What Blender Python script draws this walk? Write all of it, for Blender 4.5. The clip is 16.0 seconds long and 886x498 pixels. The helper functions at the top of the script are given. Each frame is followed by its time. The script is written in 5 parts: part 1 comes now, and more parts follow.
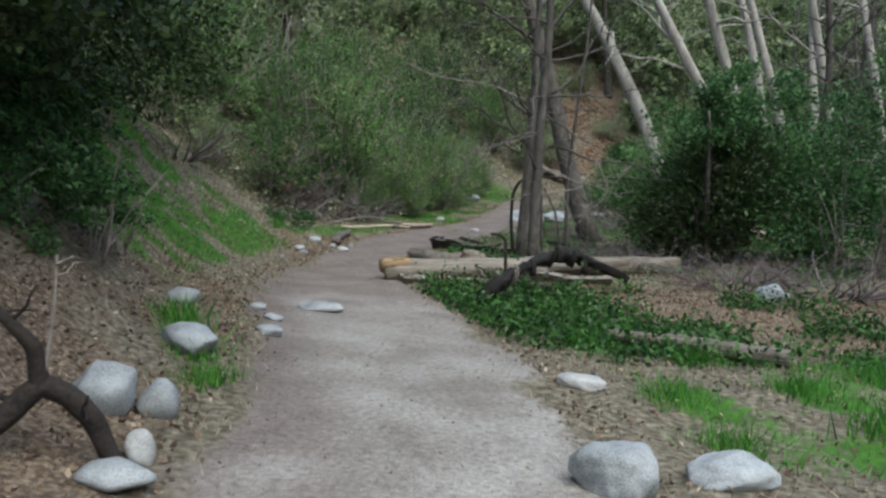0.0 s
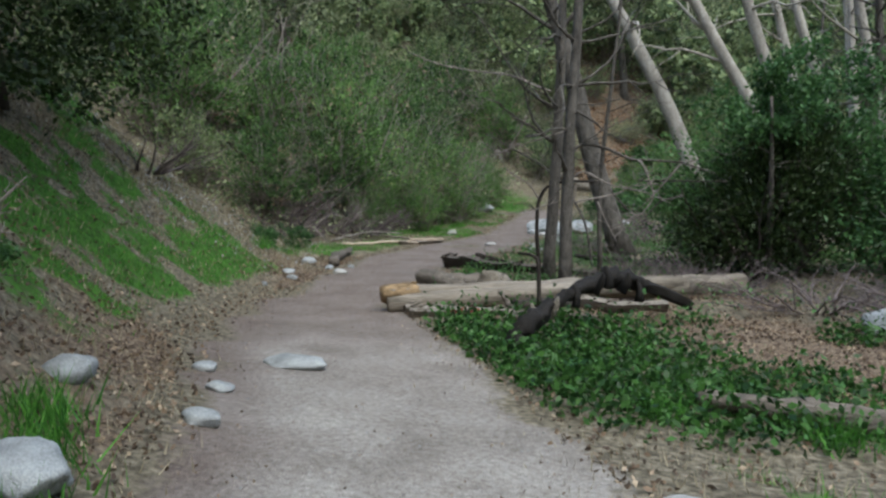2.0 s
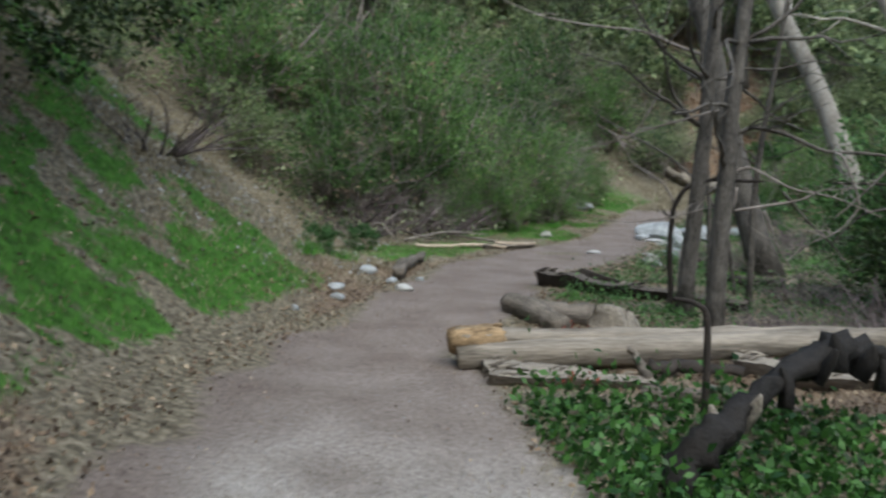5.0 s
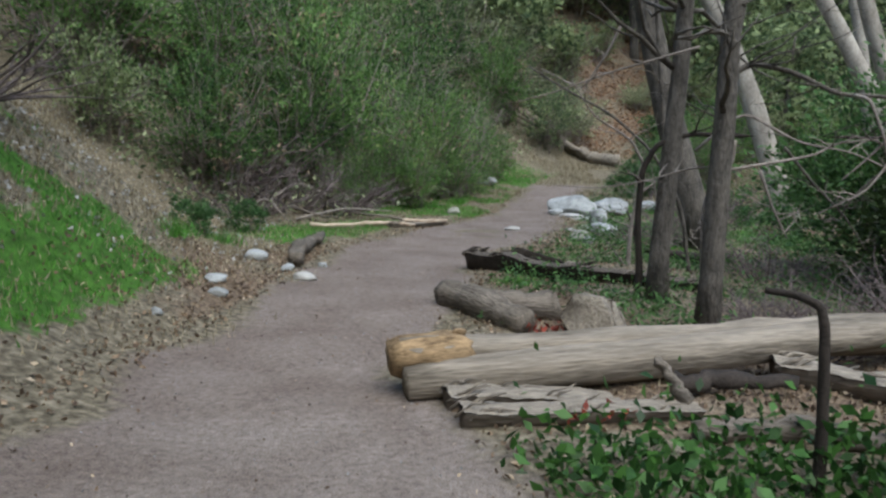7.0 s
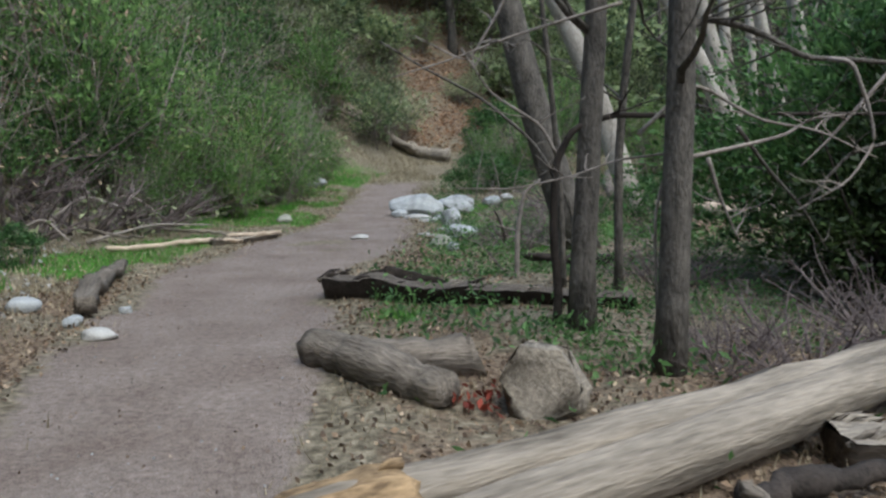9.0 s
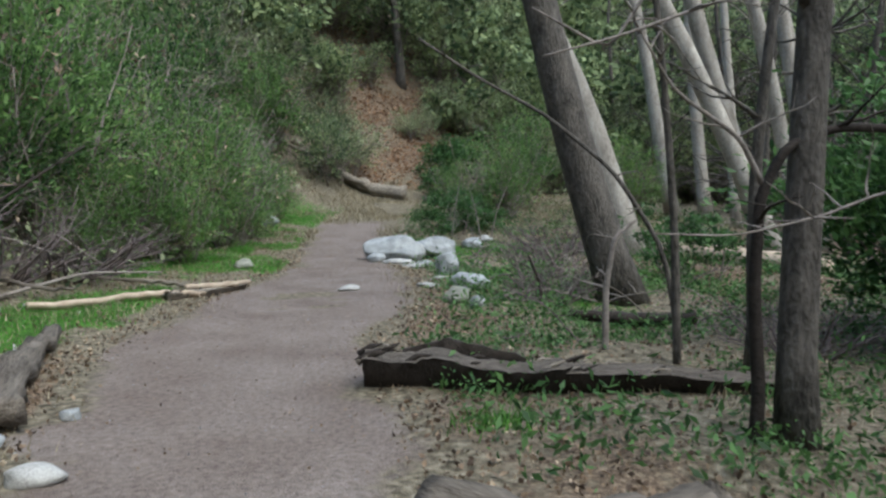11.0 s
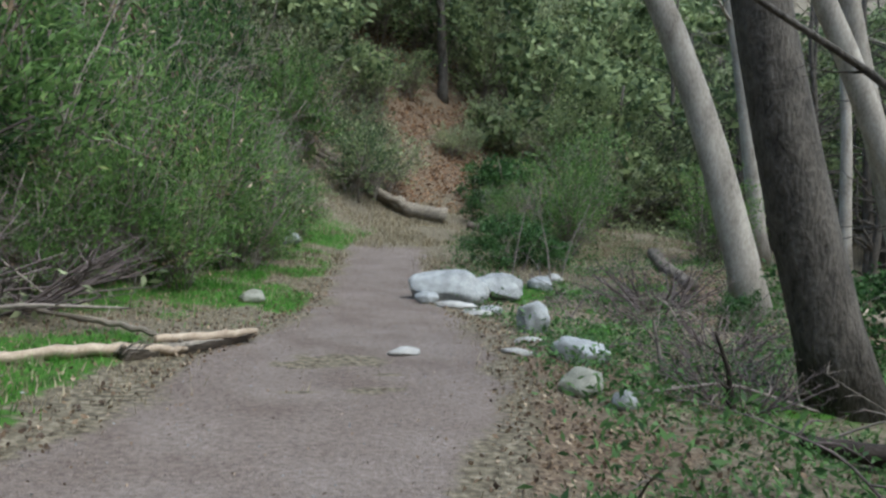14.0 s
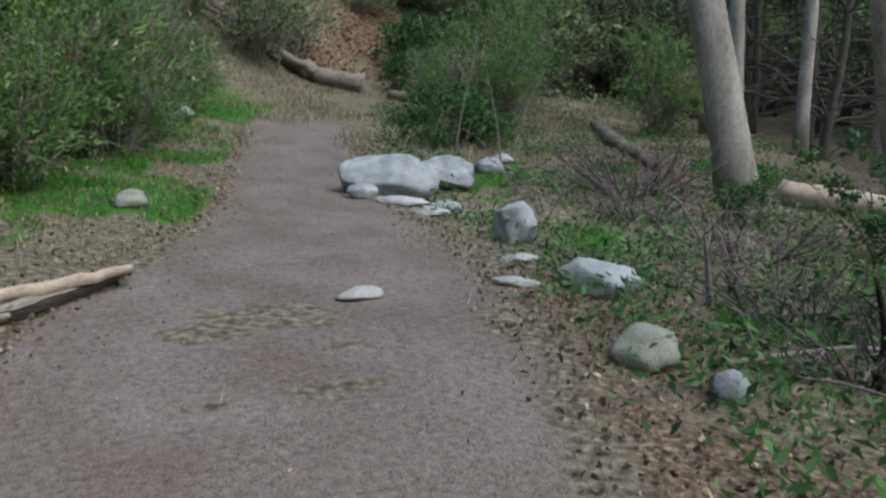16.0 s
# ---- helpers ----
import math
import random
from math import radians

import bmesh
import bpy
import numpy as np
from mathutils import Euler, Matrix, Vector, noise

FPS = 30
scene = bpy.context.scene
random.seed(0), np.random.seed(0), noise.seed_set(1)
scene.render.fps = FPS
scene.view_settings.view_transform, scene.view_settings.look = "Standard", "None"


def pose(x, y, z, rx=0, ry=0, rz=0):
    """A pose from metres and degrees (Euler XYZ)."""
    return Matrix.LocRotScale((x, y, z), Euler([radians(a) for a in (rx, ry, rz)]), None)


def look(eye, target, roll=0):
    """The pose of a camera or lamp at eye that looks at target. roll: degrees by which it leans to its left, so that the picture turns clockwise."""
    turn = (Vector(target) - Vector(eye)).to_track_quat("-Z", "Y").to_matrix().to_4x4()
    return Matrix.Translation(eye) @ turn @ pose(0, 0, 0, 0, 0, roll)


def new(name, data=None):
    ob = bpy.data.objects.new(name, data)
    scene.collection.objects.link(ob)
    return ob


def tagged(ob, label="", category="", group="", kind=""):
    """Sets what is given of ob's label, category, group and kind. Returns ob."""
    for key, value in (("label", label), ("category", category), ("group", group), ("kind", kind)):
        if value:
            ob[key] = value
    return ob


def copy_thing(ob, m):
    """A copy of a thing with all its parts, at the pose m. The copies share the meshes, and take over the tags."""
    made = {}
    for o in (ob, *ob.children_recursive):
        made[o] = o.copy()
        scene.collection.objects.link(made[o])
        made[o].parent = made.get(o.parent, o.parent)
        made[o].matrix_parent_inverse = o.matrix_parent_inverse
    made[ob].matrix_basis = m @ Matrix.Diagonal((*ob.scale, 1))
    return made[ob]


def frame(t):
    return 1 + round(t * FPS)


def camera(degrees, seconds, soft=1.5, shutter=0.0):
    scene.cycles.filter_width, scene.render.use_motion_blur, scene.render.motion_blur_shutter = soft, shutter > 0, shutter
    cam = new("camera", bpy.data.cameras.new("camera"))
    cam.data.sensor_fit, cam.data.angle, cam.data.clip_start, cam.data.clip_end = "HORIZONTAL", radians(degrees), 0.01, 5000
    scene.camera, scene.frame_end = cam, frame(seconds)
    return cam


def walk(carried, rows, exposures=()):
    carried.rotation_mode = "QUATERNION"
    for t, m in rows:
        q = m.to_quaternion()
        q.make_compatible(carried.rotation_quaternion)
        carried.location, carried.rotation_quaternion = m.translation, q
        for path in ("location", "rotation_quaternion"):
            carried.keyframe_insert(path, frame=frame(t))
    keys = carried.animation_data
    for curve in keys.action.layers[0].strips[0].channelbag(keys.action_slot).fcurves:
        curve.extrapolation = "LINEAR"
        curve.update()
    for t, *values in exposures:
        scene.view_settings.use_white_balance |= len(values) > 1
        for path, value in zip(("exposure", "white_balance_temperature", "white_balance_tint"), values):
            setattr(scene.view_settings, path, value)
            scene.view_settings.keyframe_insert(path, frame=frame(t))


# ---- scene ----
cam = camera(62.0, 16.0, soft=2.5, shutter=0.2)
PATH = [
    (0, (2.048, 0.609, 1.895), (1.727, 2.572, 1.684), 1.1),
    (0.5, (2.039, 1.184, 1.901), (1.732, 3.149, 1.686), 1.1),
    (1, (1.995, 1.767, 1.909), (1.646, 3.722, 1.678), 2.0),
    (1.5, (1.857, 2.377, 1.865), (1.446, 4.325, 1.676), 1.4),
    (2, (1.613, 2.964, 1.809), (1.261, 4.925, 1.628), -0.4),
    (2.5, (1.404, 3.61, 1.776), (0.878, 5.519, 1.493), -1.3),
    (3, (1.32, 4.155, 1.73), (0.668, 6.019, 1.411), -2.5),
    (3.5, (1.27, 4.478, 1.827), (0.439, 6.287, 1.634), -1.6),
    (4, (1.204, 4.926, 1.874), (0.349, 6.719, 1.643), -3.7),
    (4.5, (1.156, 5.59, 1.86), (0.297, 7.383, 1.637), -1.5),
    (5, (0.882, 6.267, 1.828), (0.303, 8.17, 1.622), 1.2),
    (5.2, (0.776, 6.495, 1.808), (0.391, 8.447, 1.608), -0.1),
    (7.3, (-0.18, 8.599, 1.536), (-0.398, 10.568, 1.258), 1.5),
    (7.5, (-0.236, 8.804, 1.54), (-0.268, 10.78, 1.234), 0.2),
    (8, (-0.32, 9.277, 1.557), (-0.199, 11.258, 1.305), 1.1),
    (8.5, (-0.499, 9.871, 1.557), (-0.374, 11.855, 1.333), 1.6),
    (8.6, (-0.525, 9.985, 1.554), (-0.388, 11.965, 1.312), 0.7),
    (8.7, (-0.554, 10.092, 1.547), (-0.392, 12.069, 1.288), -0.0),
    (11, (-1.673, 12.819, 1.462), (-1.253, 14.768, 1.308), -0.4),
    (11.5, (-1.652, 13.511, 1.461), (-1.407, 15.493, 1.351), 3.5),
    (12, (-1.699, 14.117, 1.462), (-1.53, 16.109, 1.397), 3.4),
    (12.5, (-1.734, 14.726, 1.442), (-1.526, 16.714, 1.367), 1.9),
    (13, (-1.778, 15.296, 1.411), (-1.584, 17.283, 1.297), 4.4),
    (13.5, (-1.749, 15.997, 1.394), (-1.41, 17.964, 1.273), 1.8),
    (14, (-1.788, 16.577, 1.401), (-1.413, 18.539, 1.314), 3.3),
    (14.5, (-1.816, 17.183, 1.4), (-1.423, 19.139, 1.263), 2.1),
    (15, (-1.799, 17.835, 1.414), (-1.442, 19.788, 1.169), 0.5),
    (15.5, (-1.813, 18.479, 1.422), (-1.272, 20.366, 1.041), 2.2),
    (16, (-1.774, 19.072, 1.424), (-1.144, 20.922, 0.998), 3.2),
]
walk(cam, [(t, look(eye, target, roll)) for t, eye, target, roll in PATH], [(0, 1.42, 6600, 3), (5, 1.45, 6600, 3), (8, 1.5, 6600, 5), (12.5, 1.6, 6560, 3), (14.5, 1.5, 6560, 3), (16, 1.25, 6500, 6)])

# ---- light ----
world = bpy.data.worlds.new("sky")
scene.world = world
world.use_nodes = True
wn = world.node_tree.nodes
sky = wn.new("ShaderNodeTexSky")
sky.sky_type, sky.sun_disc = "NISHITA", False
sky.sun_elevation, sky.sun_rotation = radians(60), radians(144)
sky.air_density, sky.dust_density, sky.ozone_density = 1.0, 1.0, 1.0
world.node_tree.links.new(sky.outputs[0], wn["Background"].inputs[0])
wn["Background"].inputs[1].default_value = 0.13
sun = new("sun", bpy.data.lights.new("sun", "SUN"))
sun.data.energy, sun.data.angle, sun.data.color = 1.3, radians(60), (1.0, 0.97, 0.92)
sun.matrix_world = look((10, 0, 30), (0, 14, 0))

# ---- plan of the valley ----
LEFT_Y = [-60, 0, 3.8, 5.4, 7, 9, 10.8, 13, 15.5, 18, 20, 22, 24.5, 27, 33, 36, 42, 60]
LEFT_X = [4.0, 1.1, 0.3, -0.17, -0.62, -1.65, -2.35, -2.7, -2.9, -3.15, -3.25, -2.8, -2.2, -1.5, -0.9, -0.3, 1.9, 9]
RIGHT_Y = [-60, 0, 4.4, 6.2, 8, 9.8, 11.3, 13.2, 15, 17.3, 20, 21.4, 23.6, 25.4, 28.7, 33, 37, 42, 60]
RIGHT_X = [6.4, 2.75, 2.3, 1.95, 1.4, 0.6, -0.15, -1.0, -1.0, -1.12, -1.0, -0.45, 0.05, 0.35, 0.15, 0.9, 1.8, 3.6, 11]
BASE_Y = [-60, 0, 5, 9, 13, 18, 29, 33, 37, 41, 43, 60]
BASE_Z = [0.5, 0.36, 0.3, 0.18, 0.03, 0.0, 0.02, 0.28, 0.65, 1.0, 1.15, 1.5]


def vnoise(x, y, seed=0):
    """Smooth value noise on a plane, -1 to 1."""
    x, y = np.asarray(x, float), np.asarray(y, float)
    i, j = np.floor(x).astype(np.int64), np.floor(y).astype(np.int64)
    u, v = x - i, y - j
    u, v = u * u * (3 - 2 * u), v * v * (3 - 2 * v)

    def h(a, b):
        n = (a * 374761393 + b * 668265263 + seed * 974711) & 0x7FFFFFFF
        n = ((n ^ (n >> 13)) * 1274126177) & 0x7FFFFFFF
        return ((n ^ (n >> 16)) & 0xFFFF) / 32767.5 - 1
    return (h(i, j) * (1 - u) + h(i + 1, j) * u) * (1 - v) + (h(i, j + 1) * (1 - u) + h(i + 1, j + 1) * u) * v


def soft(d, w):
    """A smooth ramp: 0 below, d above."""
    return w * np.logaddexp(0, np.asarray(d, float) / w)


def smooth(a, b, v):
    k = np.clip((np.asarray(v, float) - a) / (b - a), 0, 1)
    return k * k * (3 - 2 * k)


def left_edge(y):
    return np.interp(y, LEFT_Y, LEFT_X)


def right_edge(y):
    return np.interp(y, RIGHT_Y, RIGHT_X)


def ground_z(x, y):
    x, y = np.asarray(x, float), np.asarray(y, float)
    le, re = left_edge(y), right_edge(y)
    z = np.interp(y, BASE_Y, BASE_Z)
    z = z - np.clip(x - (le + re) / 2, -3, 3) * 0.045 * smooth(13, 9, y)
    d = le - x
    steep = 0.62 + 0.22 * smooth(4, 9, y) * smooth(17, 13, y)
    bank = soft(d - 0.9 - 2.8 * smooth(16, 21, y) * smooth(40, 37, y), 0.35) * steep * (1 - 0.35 * smooth(26, 36, y))
    z = z + (0.16 - 0.11 * smooth(16, 20, y)) * soft(d, 0.2) + np.minimum(bank, 14 + 0.2 * bank)
    z = z + 0.62 * soft(y - 43.5 - 1.1 * soft(x - 7, 1.5), 1.2)
    z = z + 0.45 * soft(x - 34, 3) + 0.4 * soft(-y - 25, 3)
    away = soft(np.maximum(le - x, x - re), 0.15)
    rough = np.clip(away, 0, 1.5) / 1.5
    z = z + rough * (0.10 * vnoise(x * 0.9, y * 0.9, 1) + 0.05 * vnoise(x * 2.7, y * 2.7, 2)) - 0.05 * smooth(0.2, 1.2, x - re)
    z = z + 0.008 * vnoise(x * 1.6, y * 1.6, 3) + 0.004 * vnoise(x * 7, y * 7, 4)
    z = z + 1.2 * vnoise(x * 0.12, y * 0.12, 5) * smooth(6, 16, away)
    return z


def gz(x, y):
    return float(ground_z(x, y))


# ---- materials ----
def material(name, low, high, scale=8.0, rough=0.85, bump=0.4, fine=60.0, island=0.0, leaf=0.0, stretch=(1, 1, 1), third=None, rand=0.0, depth=0.02):
    """Two tones mixed by noise at two scales, with relief. island: change from piece to piece; leaf: light let through; rand: change from object to object."""
    m = bpy.data.materials.new(name)
    m.use_nodes = True
    n, link = m.node_tree.nodes, m.node_tree.links
    bsdf, out = n["Principled BSDF"], n["Material Output"]
    tex = n.new("ShaderNodeTexCoord")
    mp = n.new("ShaderNodeMapping")
    mp.inputs["Scale"].default_value = stretch
    link.new(tex.outputs["Object"], mp.inputs["Vector"])
    big, small = n.new("ShaderNodeTexNoise"), n.new("ShaderNodeTexNoise")
    big.inputs["Scale"].default_value, big.inputs["Detail"].default_value = scale, 6
    small.inputs["Scale"].default_value, small.inputs["Detail"].default_value = fine, 4
    link.new(mp.outputs[0], big.inputs["Vector"])
    link.new(mp.outputs[0], small.inputs["Vector"])
    mix = n.new("ShaderNodeMath")
    mix.operation = "MULTIPLY_ADD"
    mix.inputs[1].default_value = 0.45
    link.new(small.outputs[0], mix.inputs[0])
    half = n.new("ShaderNodeMath")
    half.operation = "MULTIPLY"
    half.inputs[1].default_value = 0.6
    link.new(big.outputs[0], half.inputs[0])
    link.new(half.outputs[0], mix.inputs[2])
    value = mix.outputs[0]
    if island or rand:
        source = n.new("ShaderNodeNewGeometry").outputs["Random Per Island"] if island else n.new("ShaderNodeObjectInfo").outputs["Random"]
        more = n.new("ShaderNodeMath")
        more.operation = "MULTIPLY_ADD"
        more.inputs[1].default_value = island or rand
        link.new(source, more.inputs[0])
        minus = n.new("ShaderNodeMath")
        minus.operation = "SUBTRACT"
        minus.inputs[1].default_value = (island or rand) / 2
        link.new(value, minus.inputs[0])
        link.new(minus.outputs[0], more.inputs[2])
        value = more.outputs[0]
        if island and rand:
            info = n.new("ShaderNodeObjectInfo")
            extra = n.new("ShaderNodeMath")
            extra.operation = "MULTIPLY_ADD"
            extra.inputs[1].default_value = rand
            link.new(info.outputs["Random"], extra.inputs[0])
            less = n.new("ShaderNodeMath")
            less.operation = "SUBTRACT"
            less.inputs[1].default_value = rand / 2
            link.new(value, less.inputs[0])
            link.new(less.outputs[0], extra.inputs[2])
            value = extra.outputs[0]
    ramp = n.new("ShaderNodeValToRGB")
    ramp.color_ramp.elements[0].position, ramp.color_ramp.elements[0].color = 0.32, (*low, 1)
    ramp.color_ramp.elements[1].position, ramp.color_ramp.elements[1].color = 0.72, (*high, 1)
    if third:
        e = ramp.color_ramp.elements.new(0.9)
        e.color = (*third, 1)
    link.new(value, ramp.inputs[0])
    link.new(ramp.outputs[0], bsdf.inputs["Base Color"])
    bsdf.inputs["Roughness"].default_value = rough
    bsdf.inputs["Specular IOR Level"].default_value = 0.3
    if bump:
        b = n.new("ShaderNodeBump")
        b.inputs["Strength"].default_value, b.inputs["Distance"].default_value = bump, depth
        link.new(mix.outputs[0], b.inputs["Height"])
        link.new(b.outputs[0], bsdf.inputs["Normal"])
    if leaf:
        tr = n.new("ShaderNodeBsdfTranslucent")
        link.new(ramp.outputs[0], tr.inputs[0])
        ms = n.new("ShaderNodeMixShader")
        ms.inputs[0].default_value = leaf
        link.new(bsdf.outputs[0], ms.inputs[1])
        link.new(tr.outputs[0], ms.inputs[2])
        link.new(ms.outputs[0], out.inputs[0])
    return m


def ground_material():
    """Bare soil; the mask attribute lays trodden trail (red), green turf (green) and fallen leaves (blue) on it."""
    m = bpy.data.materials.new("trail_and_soil")
    m.use_nodes = True
    n, link = m.node_tree.nodes, m.node_tree.links
    bsdf = n["Principled BSDF"]
    bsdf.inputs["Roughness"].default_value = 0.95
    bsdf.inputs["Specular IOR Level"].default_value = 0.15
    at = n.new("ShaderNodeAttribute")
    at.attribute_name = "mask"
    sep = n.new("ShaderNodeSeparateColor")
    link.new(at.outputs["Color"], sep.inputs[0])
    tex = n.new("ShaderNodeTexCoord")

    def noise_node(scale, detail=5):
        t = n.new("ShaderNodeTexNoise")
        t.inputs["Scale"].default_value, t.inputs["Detail"].default_value = scale, detail
        link.new(tex.outputs["Object"], t.inputs["Vector"])
        return t.outputs[0]

    def ramp(value, stops):
        r = n.new("ShaderNodeValToRGB")
        r.color_ramp.elements[0].position, r.color_ramp.elements[0].color = stops[0][0], (*stops[0][1], 1)
        r.color_ramp.elements[1].position, r.color_ramp.elements[1].color = stops[-1][0], (*stops[-1][1], 1)
        for p, c in stops[1:-1]:
            r.color_ramp.elements.new(p).color = (*c, 1)
        link.new(value, r.inputs[0])
        return r.outputs[0]

    def mixed(f, a, b):
        x = n.new("ShaderNodeMix")
        x.data_type = "RGBA"
        link.new(f, x.inputs[0])
        link.new(a, x.inputs[6])
        link.new(b, x.inputs[7])
        return x.outputs[2]

    def edge(mask, grain, amount):
        a = n.new("ShaderNodeMath")
        a.operation = "MULTIPLY_ADD"
        a.inputs[1].default_value = amount
        link.new(grain, a.inputs[0])
        link.new(mask, a.inputs[2])
        r = n.new("ShaderNodeMapRange")
        r.inputs[1].default_value, r.inputs[2].default_value = 0.5 + amount / 2 - 0.14, 0.5 + amount / 2 + 0.14
        link.new(a.outputs[0], r.inputs[0])
        return r.outputs[0]
    mid, fine, wide = noise_node(9), noise_node(70, 3), noise_node(1.3)
    soil = ramp(noise_node(16), [(0.3, (0.06, 0.053, 0.038)), (0.5, (0.15, 0.13, 0.094)), (0.72, (0.3, 0.265, 0.2))])
    # mask alpha blends from this darker brown to the pale grey trail tone
    brown_trail = ramp(wide, [(0.32, BROWN_DARK), (0.66, BROWN_LIGHT)])
    trail_a = mixed(at.outputs["Alpha"], brown_trail, ramp(wide, [(0.32, TRAIL_DARK), (0.66, TRAIL_LIGHT)]))
    grit = n.new("ShaderNodeMath")
    grit.operation = "MULTIPLY_ADD"
    grit.inputs[1].default_value = 0.6
    half = n.new("ShaderNodeMath")
    half.operation = "MULTIPLY"
    half.inputs[1].default_value = 0.4
    link.new(noise_node(24, 6), half.inputs[0])
    link.new(noise_node(130, 2), grit.inputs[0])
    link.new(half.outputs[0], grit.inputs[2])
    specks = ramp(grit.outputs[0], [(0.34, (0.42, 0.38, 0.35)), (0.48, (0.92, 0.91, 0.9)), (0.56, (1.05, 1.05, 1.05)), (0.66, (1.5, 1.5, 1.48))])
    mul = n.new("ShaderNodeMix")
    mul.data_type, mul.blend_type = "RGBA", "MULTIPLY"
    mul.inputs[0].default_value = 1.0
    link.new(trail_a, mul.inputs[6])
    link.new(specks, mul.inputs[7])
    turf = ramp(mid, [(0.3, (0.03, 0.07, 0.014)), (0.7, (0.075, 0.19, 0.032))])
    litter = ramp(noise_node(28, 3), [(0.3, (0.055, 0.04, 0.03)), (0.5, (0.145, 0.107, 0.077)), (0.7, (0.29, 0.23, 0.165))])
    c = mixed(edge(sep.outputs[2], mid, 0.8), soil, litter)
    c = mixed(edge(sep.outputs[1], mid, 0.9), c, turf)
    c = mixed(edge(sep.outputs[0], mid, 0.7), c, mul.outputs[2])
    link.new(c, bsdf.inputs["Base Color"])
    add = n.new("ShaderNodeMath")
    link.new(mid, add.inputs[0])
    link.new(fine, add.inputs[1])
    b = n.new("ShaderNodeBump")
    b.inputs["Strength"].default_value, b.inputs["Distance"].default_value = 0.8, 0.03
    link.new(add.outputs[0], b.inputs["Height"])
    link.new(b.outputs[0], bsdf.inputs["Normal"])
    return m


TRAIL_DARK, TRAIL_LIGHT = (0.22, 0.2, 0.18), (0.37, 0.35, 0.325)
BROWN_DARK, BROWN_LIGHT = (0.165, 0.134, 0.118), (0.222, 0.19, 0.172)
GROUND = ground_material()
BARK = material("grey_brown_bark", (0.022, 0.02, 0.018), (0.15, 0.135, 0.118), 9, 0.9, 1.0, 38, stretch=(1, 1, 0.45), third=(0.27, 0.26, 0.24), depth=0.05)
CHARRED = material("charred_wood", (0.004, 0.0035, 0.003), (0.02, 0.017, 0.015), 9, 0.85, 1.0, 45, third=(0.12, 0.1, 0.085))
DARK_BARK = material("dark_rotten_bark", (0.008, 0.0065, 0.0055), (0.05, 0.04, 0.034), 8, 0.9, 0.9, 45)
PALE_BARK = material("pale_sycamore_bark", (0.17, 0.15, 0.13), (0.5, 0.47, 0.42), 4, 0.85, 0.5, 30, stretch=(1, 1, 0.4), third=(0.62, 0.6, 0.55))
LOG_WOOD = material("weathered_grey_log", (0.05, 0.042, 0.033), (0.32, 0.28, 0.23), 9, 0.85, 0.9, 55, stretch=(0.12, 1, 1), depth=0.04)
LOG_BARK = material("grey_brown_log_bark", (0.035, 0.03, 0.025), (0.22, 0.19, 0.16), 10, 0.9, 1.0, 45, stretch=(0.18, 1, 1), depth=0.04)
SPLIT_WOOD = material("bleached_split_wood", (0.08, 0.068, 0.056), (0.36, 0.32, 0.265), 34, 0.9, 1.0, 110, stretch=(0.13, 1, 1), depth=0.03)
ROT_WOOD = material("rotten_split_wood", (0.016, 0.013, 0.011), (0.17, 0.145, 0.12), 20, 0.9, 1.0, 70, stretch=(0.25, 1, 1), third=(0.4, 0.36, 0.31), depth=0.04)
BROKEN_WOOD = material("fresh_broken_wood", (0.05, 0.032, 0.018), (0.4, 0.28, 0.16), 14, 0.9, 0.9, 60, stretch=(0.3, 1, 1))
STICK_WOOD = material("bleached_stick_wood", (0.25, 0.19, 0.14), (0.55, 0.46, 0.36), 6, 0.8, 0.4, 50)
TWIG = material("dry_twig", (0.10, 0.085, 0.075), (0.34, 0.3, 0.27), 6, 0.9, 0.2, 40)
DEAD_TWIG = material("dead_purple_twig", (0.05, 0.04, 0.042), (0.2, 0.165, 0.16), 6, 0.9, 0.2, 40)
ROCK = material("pale_granite", (0.11, 0.12, 0.125), (0.43, 0.455, 0.465), 5, 0.85, 0.7, 90, rand=0.1, third=(0.6, 0.62, 0.62))
MOSSY = material("mossy_grey_rock", (0.10, 0.11, 0.08), (0.34, 0.34, 0.3), 5, 0.9, 0.6, 70)
WHITE_ROCK = material("white_rock", (0.19, 0.192, 0.188), (0.48, 0.48, 0.465), 6, 0.85, 0.4, 80)
OAK_LEAF = material("dark_oak_leaf", (0.012, 0.025, 0.008), (0.05, 0.085, 0.026), 3, 0.5, 0, 30, island=0.5, leaf=0.2)
BUSH_LEAF = material("willow_green_leaf", (0.022, 0.06, 0.02), (0.21, 0.37, 0.115), 1.1, 0.6, 0, 4, island=0.3, leaf=0.45, third=(0.45, 0.47, 0.2), rand=0.25)
GREEN_LEAF = material("deep_green_leaf", (0.022, 0.06, 0.02), (0.085, 0.19, 0.06), 1.2, 0.5, 0, 30, island=0.6, leaf=0.35, rand=0.15)
MID_LEAF = material("mid_green_leaf", (0.03, 0.075, 0.026), (0.13, 0.26, 0.085), 0.9, 0.55, 0, 3, island=0.5, leaf=0.4)
IVY_LEAF = material("ivy_green_leaf", (0.012, 0.04, 0.009), (0.065, 0.165, 0.035), 2, 0.45, 0, 30, island=0.6, leaf=0.3)
GRASS = material("fresh_grass", (0.032, 0.12, 0.018), (0.12, 0.33, 0.05), 2, 0.6, 0, 30, island=0.5, leaf=0.3)
STRAW = material("dry_grass", (0.15, 0.125, 0.08), (0.42, 0.37, 0.26), 2, 0.8, 0, 30, island=0.6, leaf=0.2)
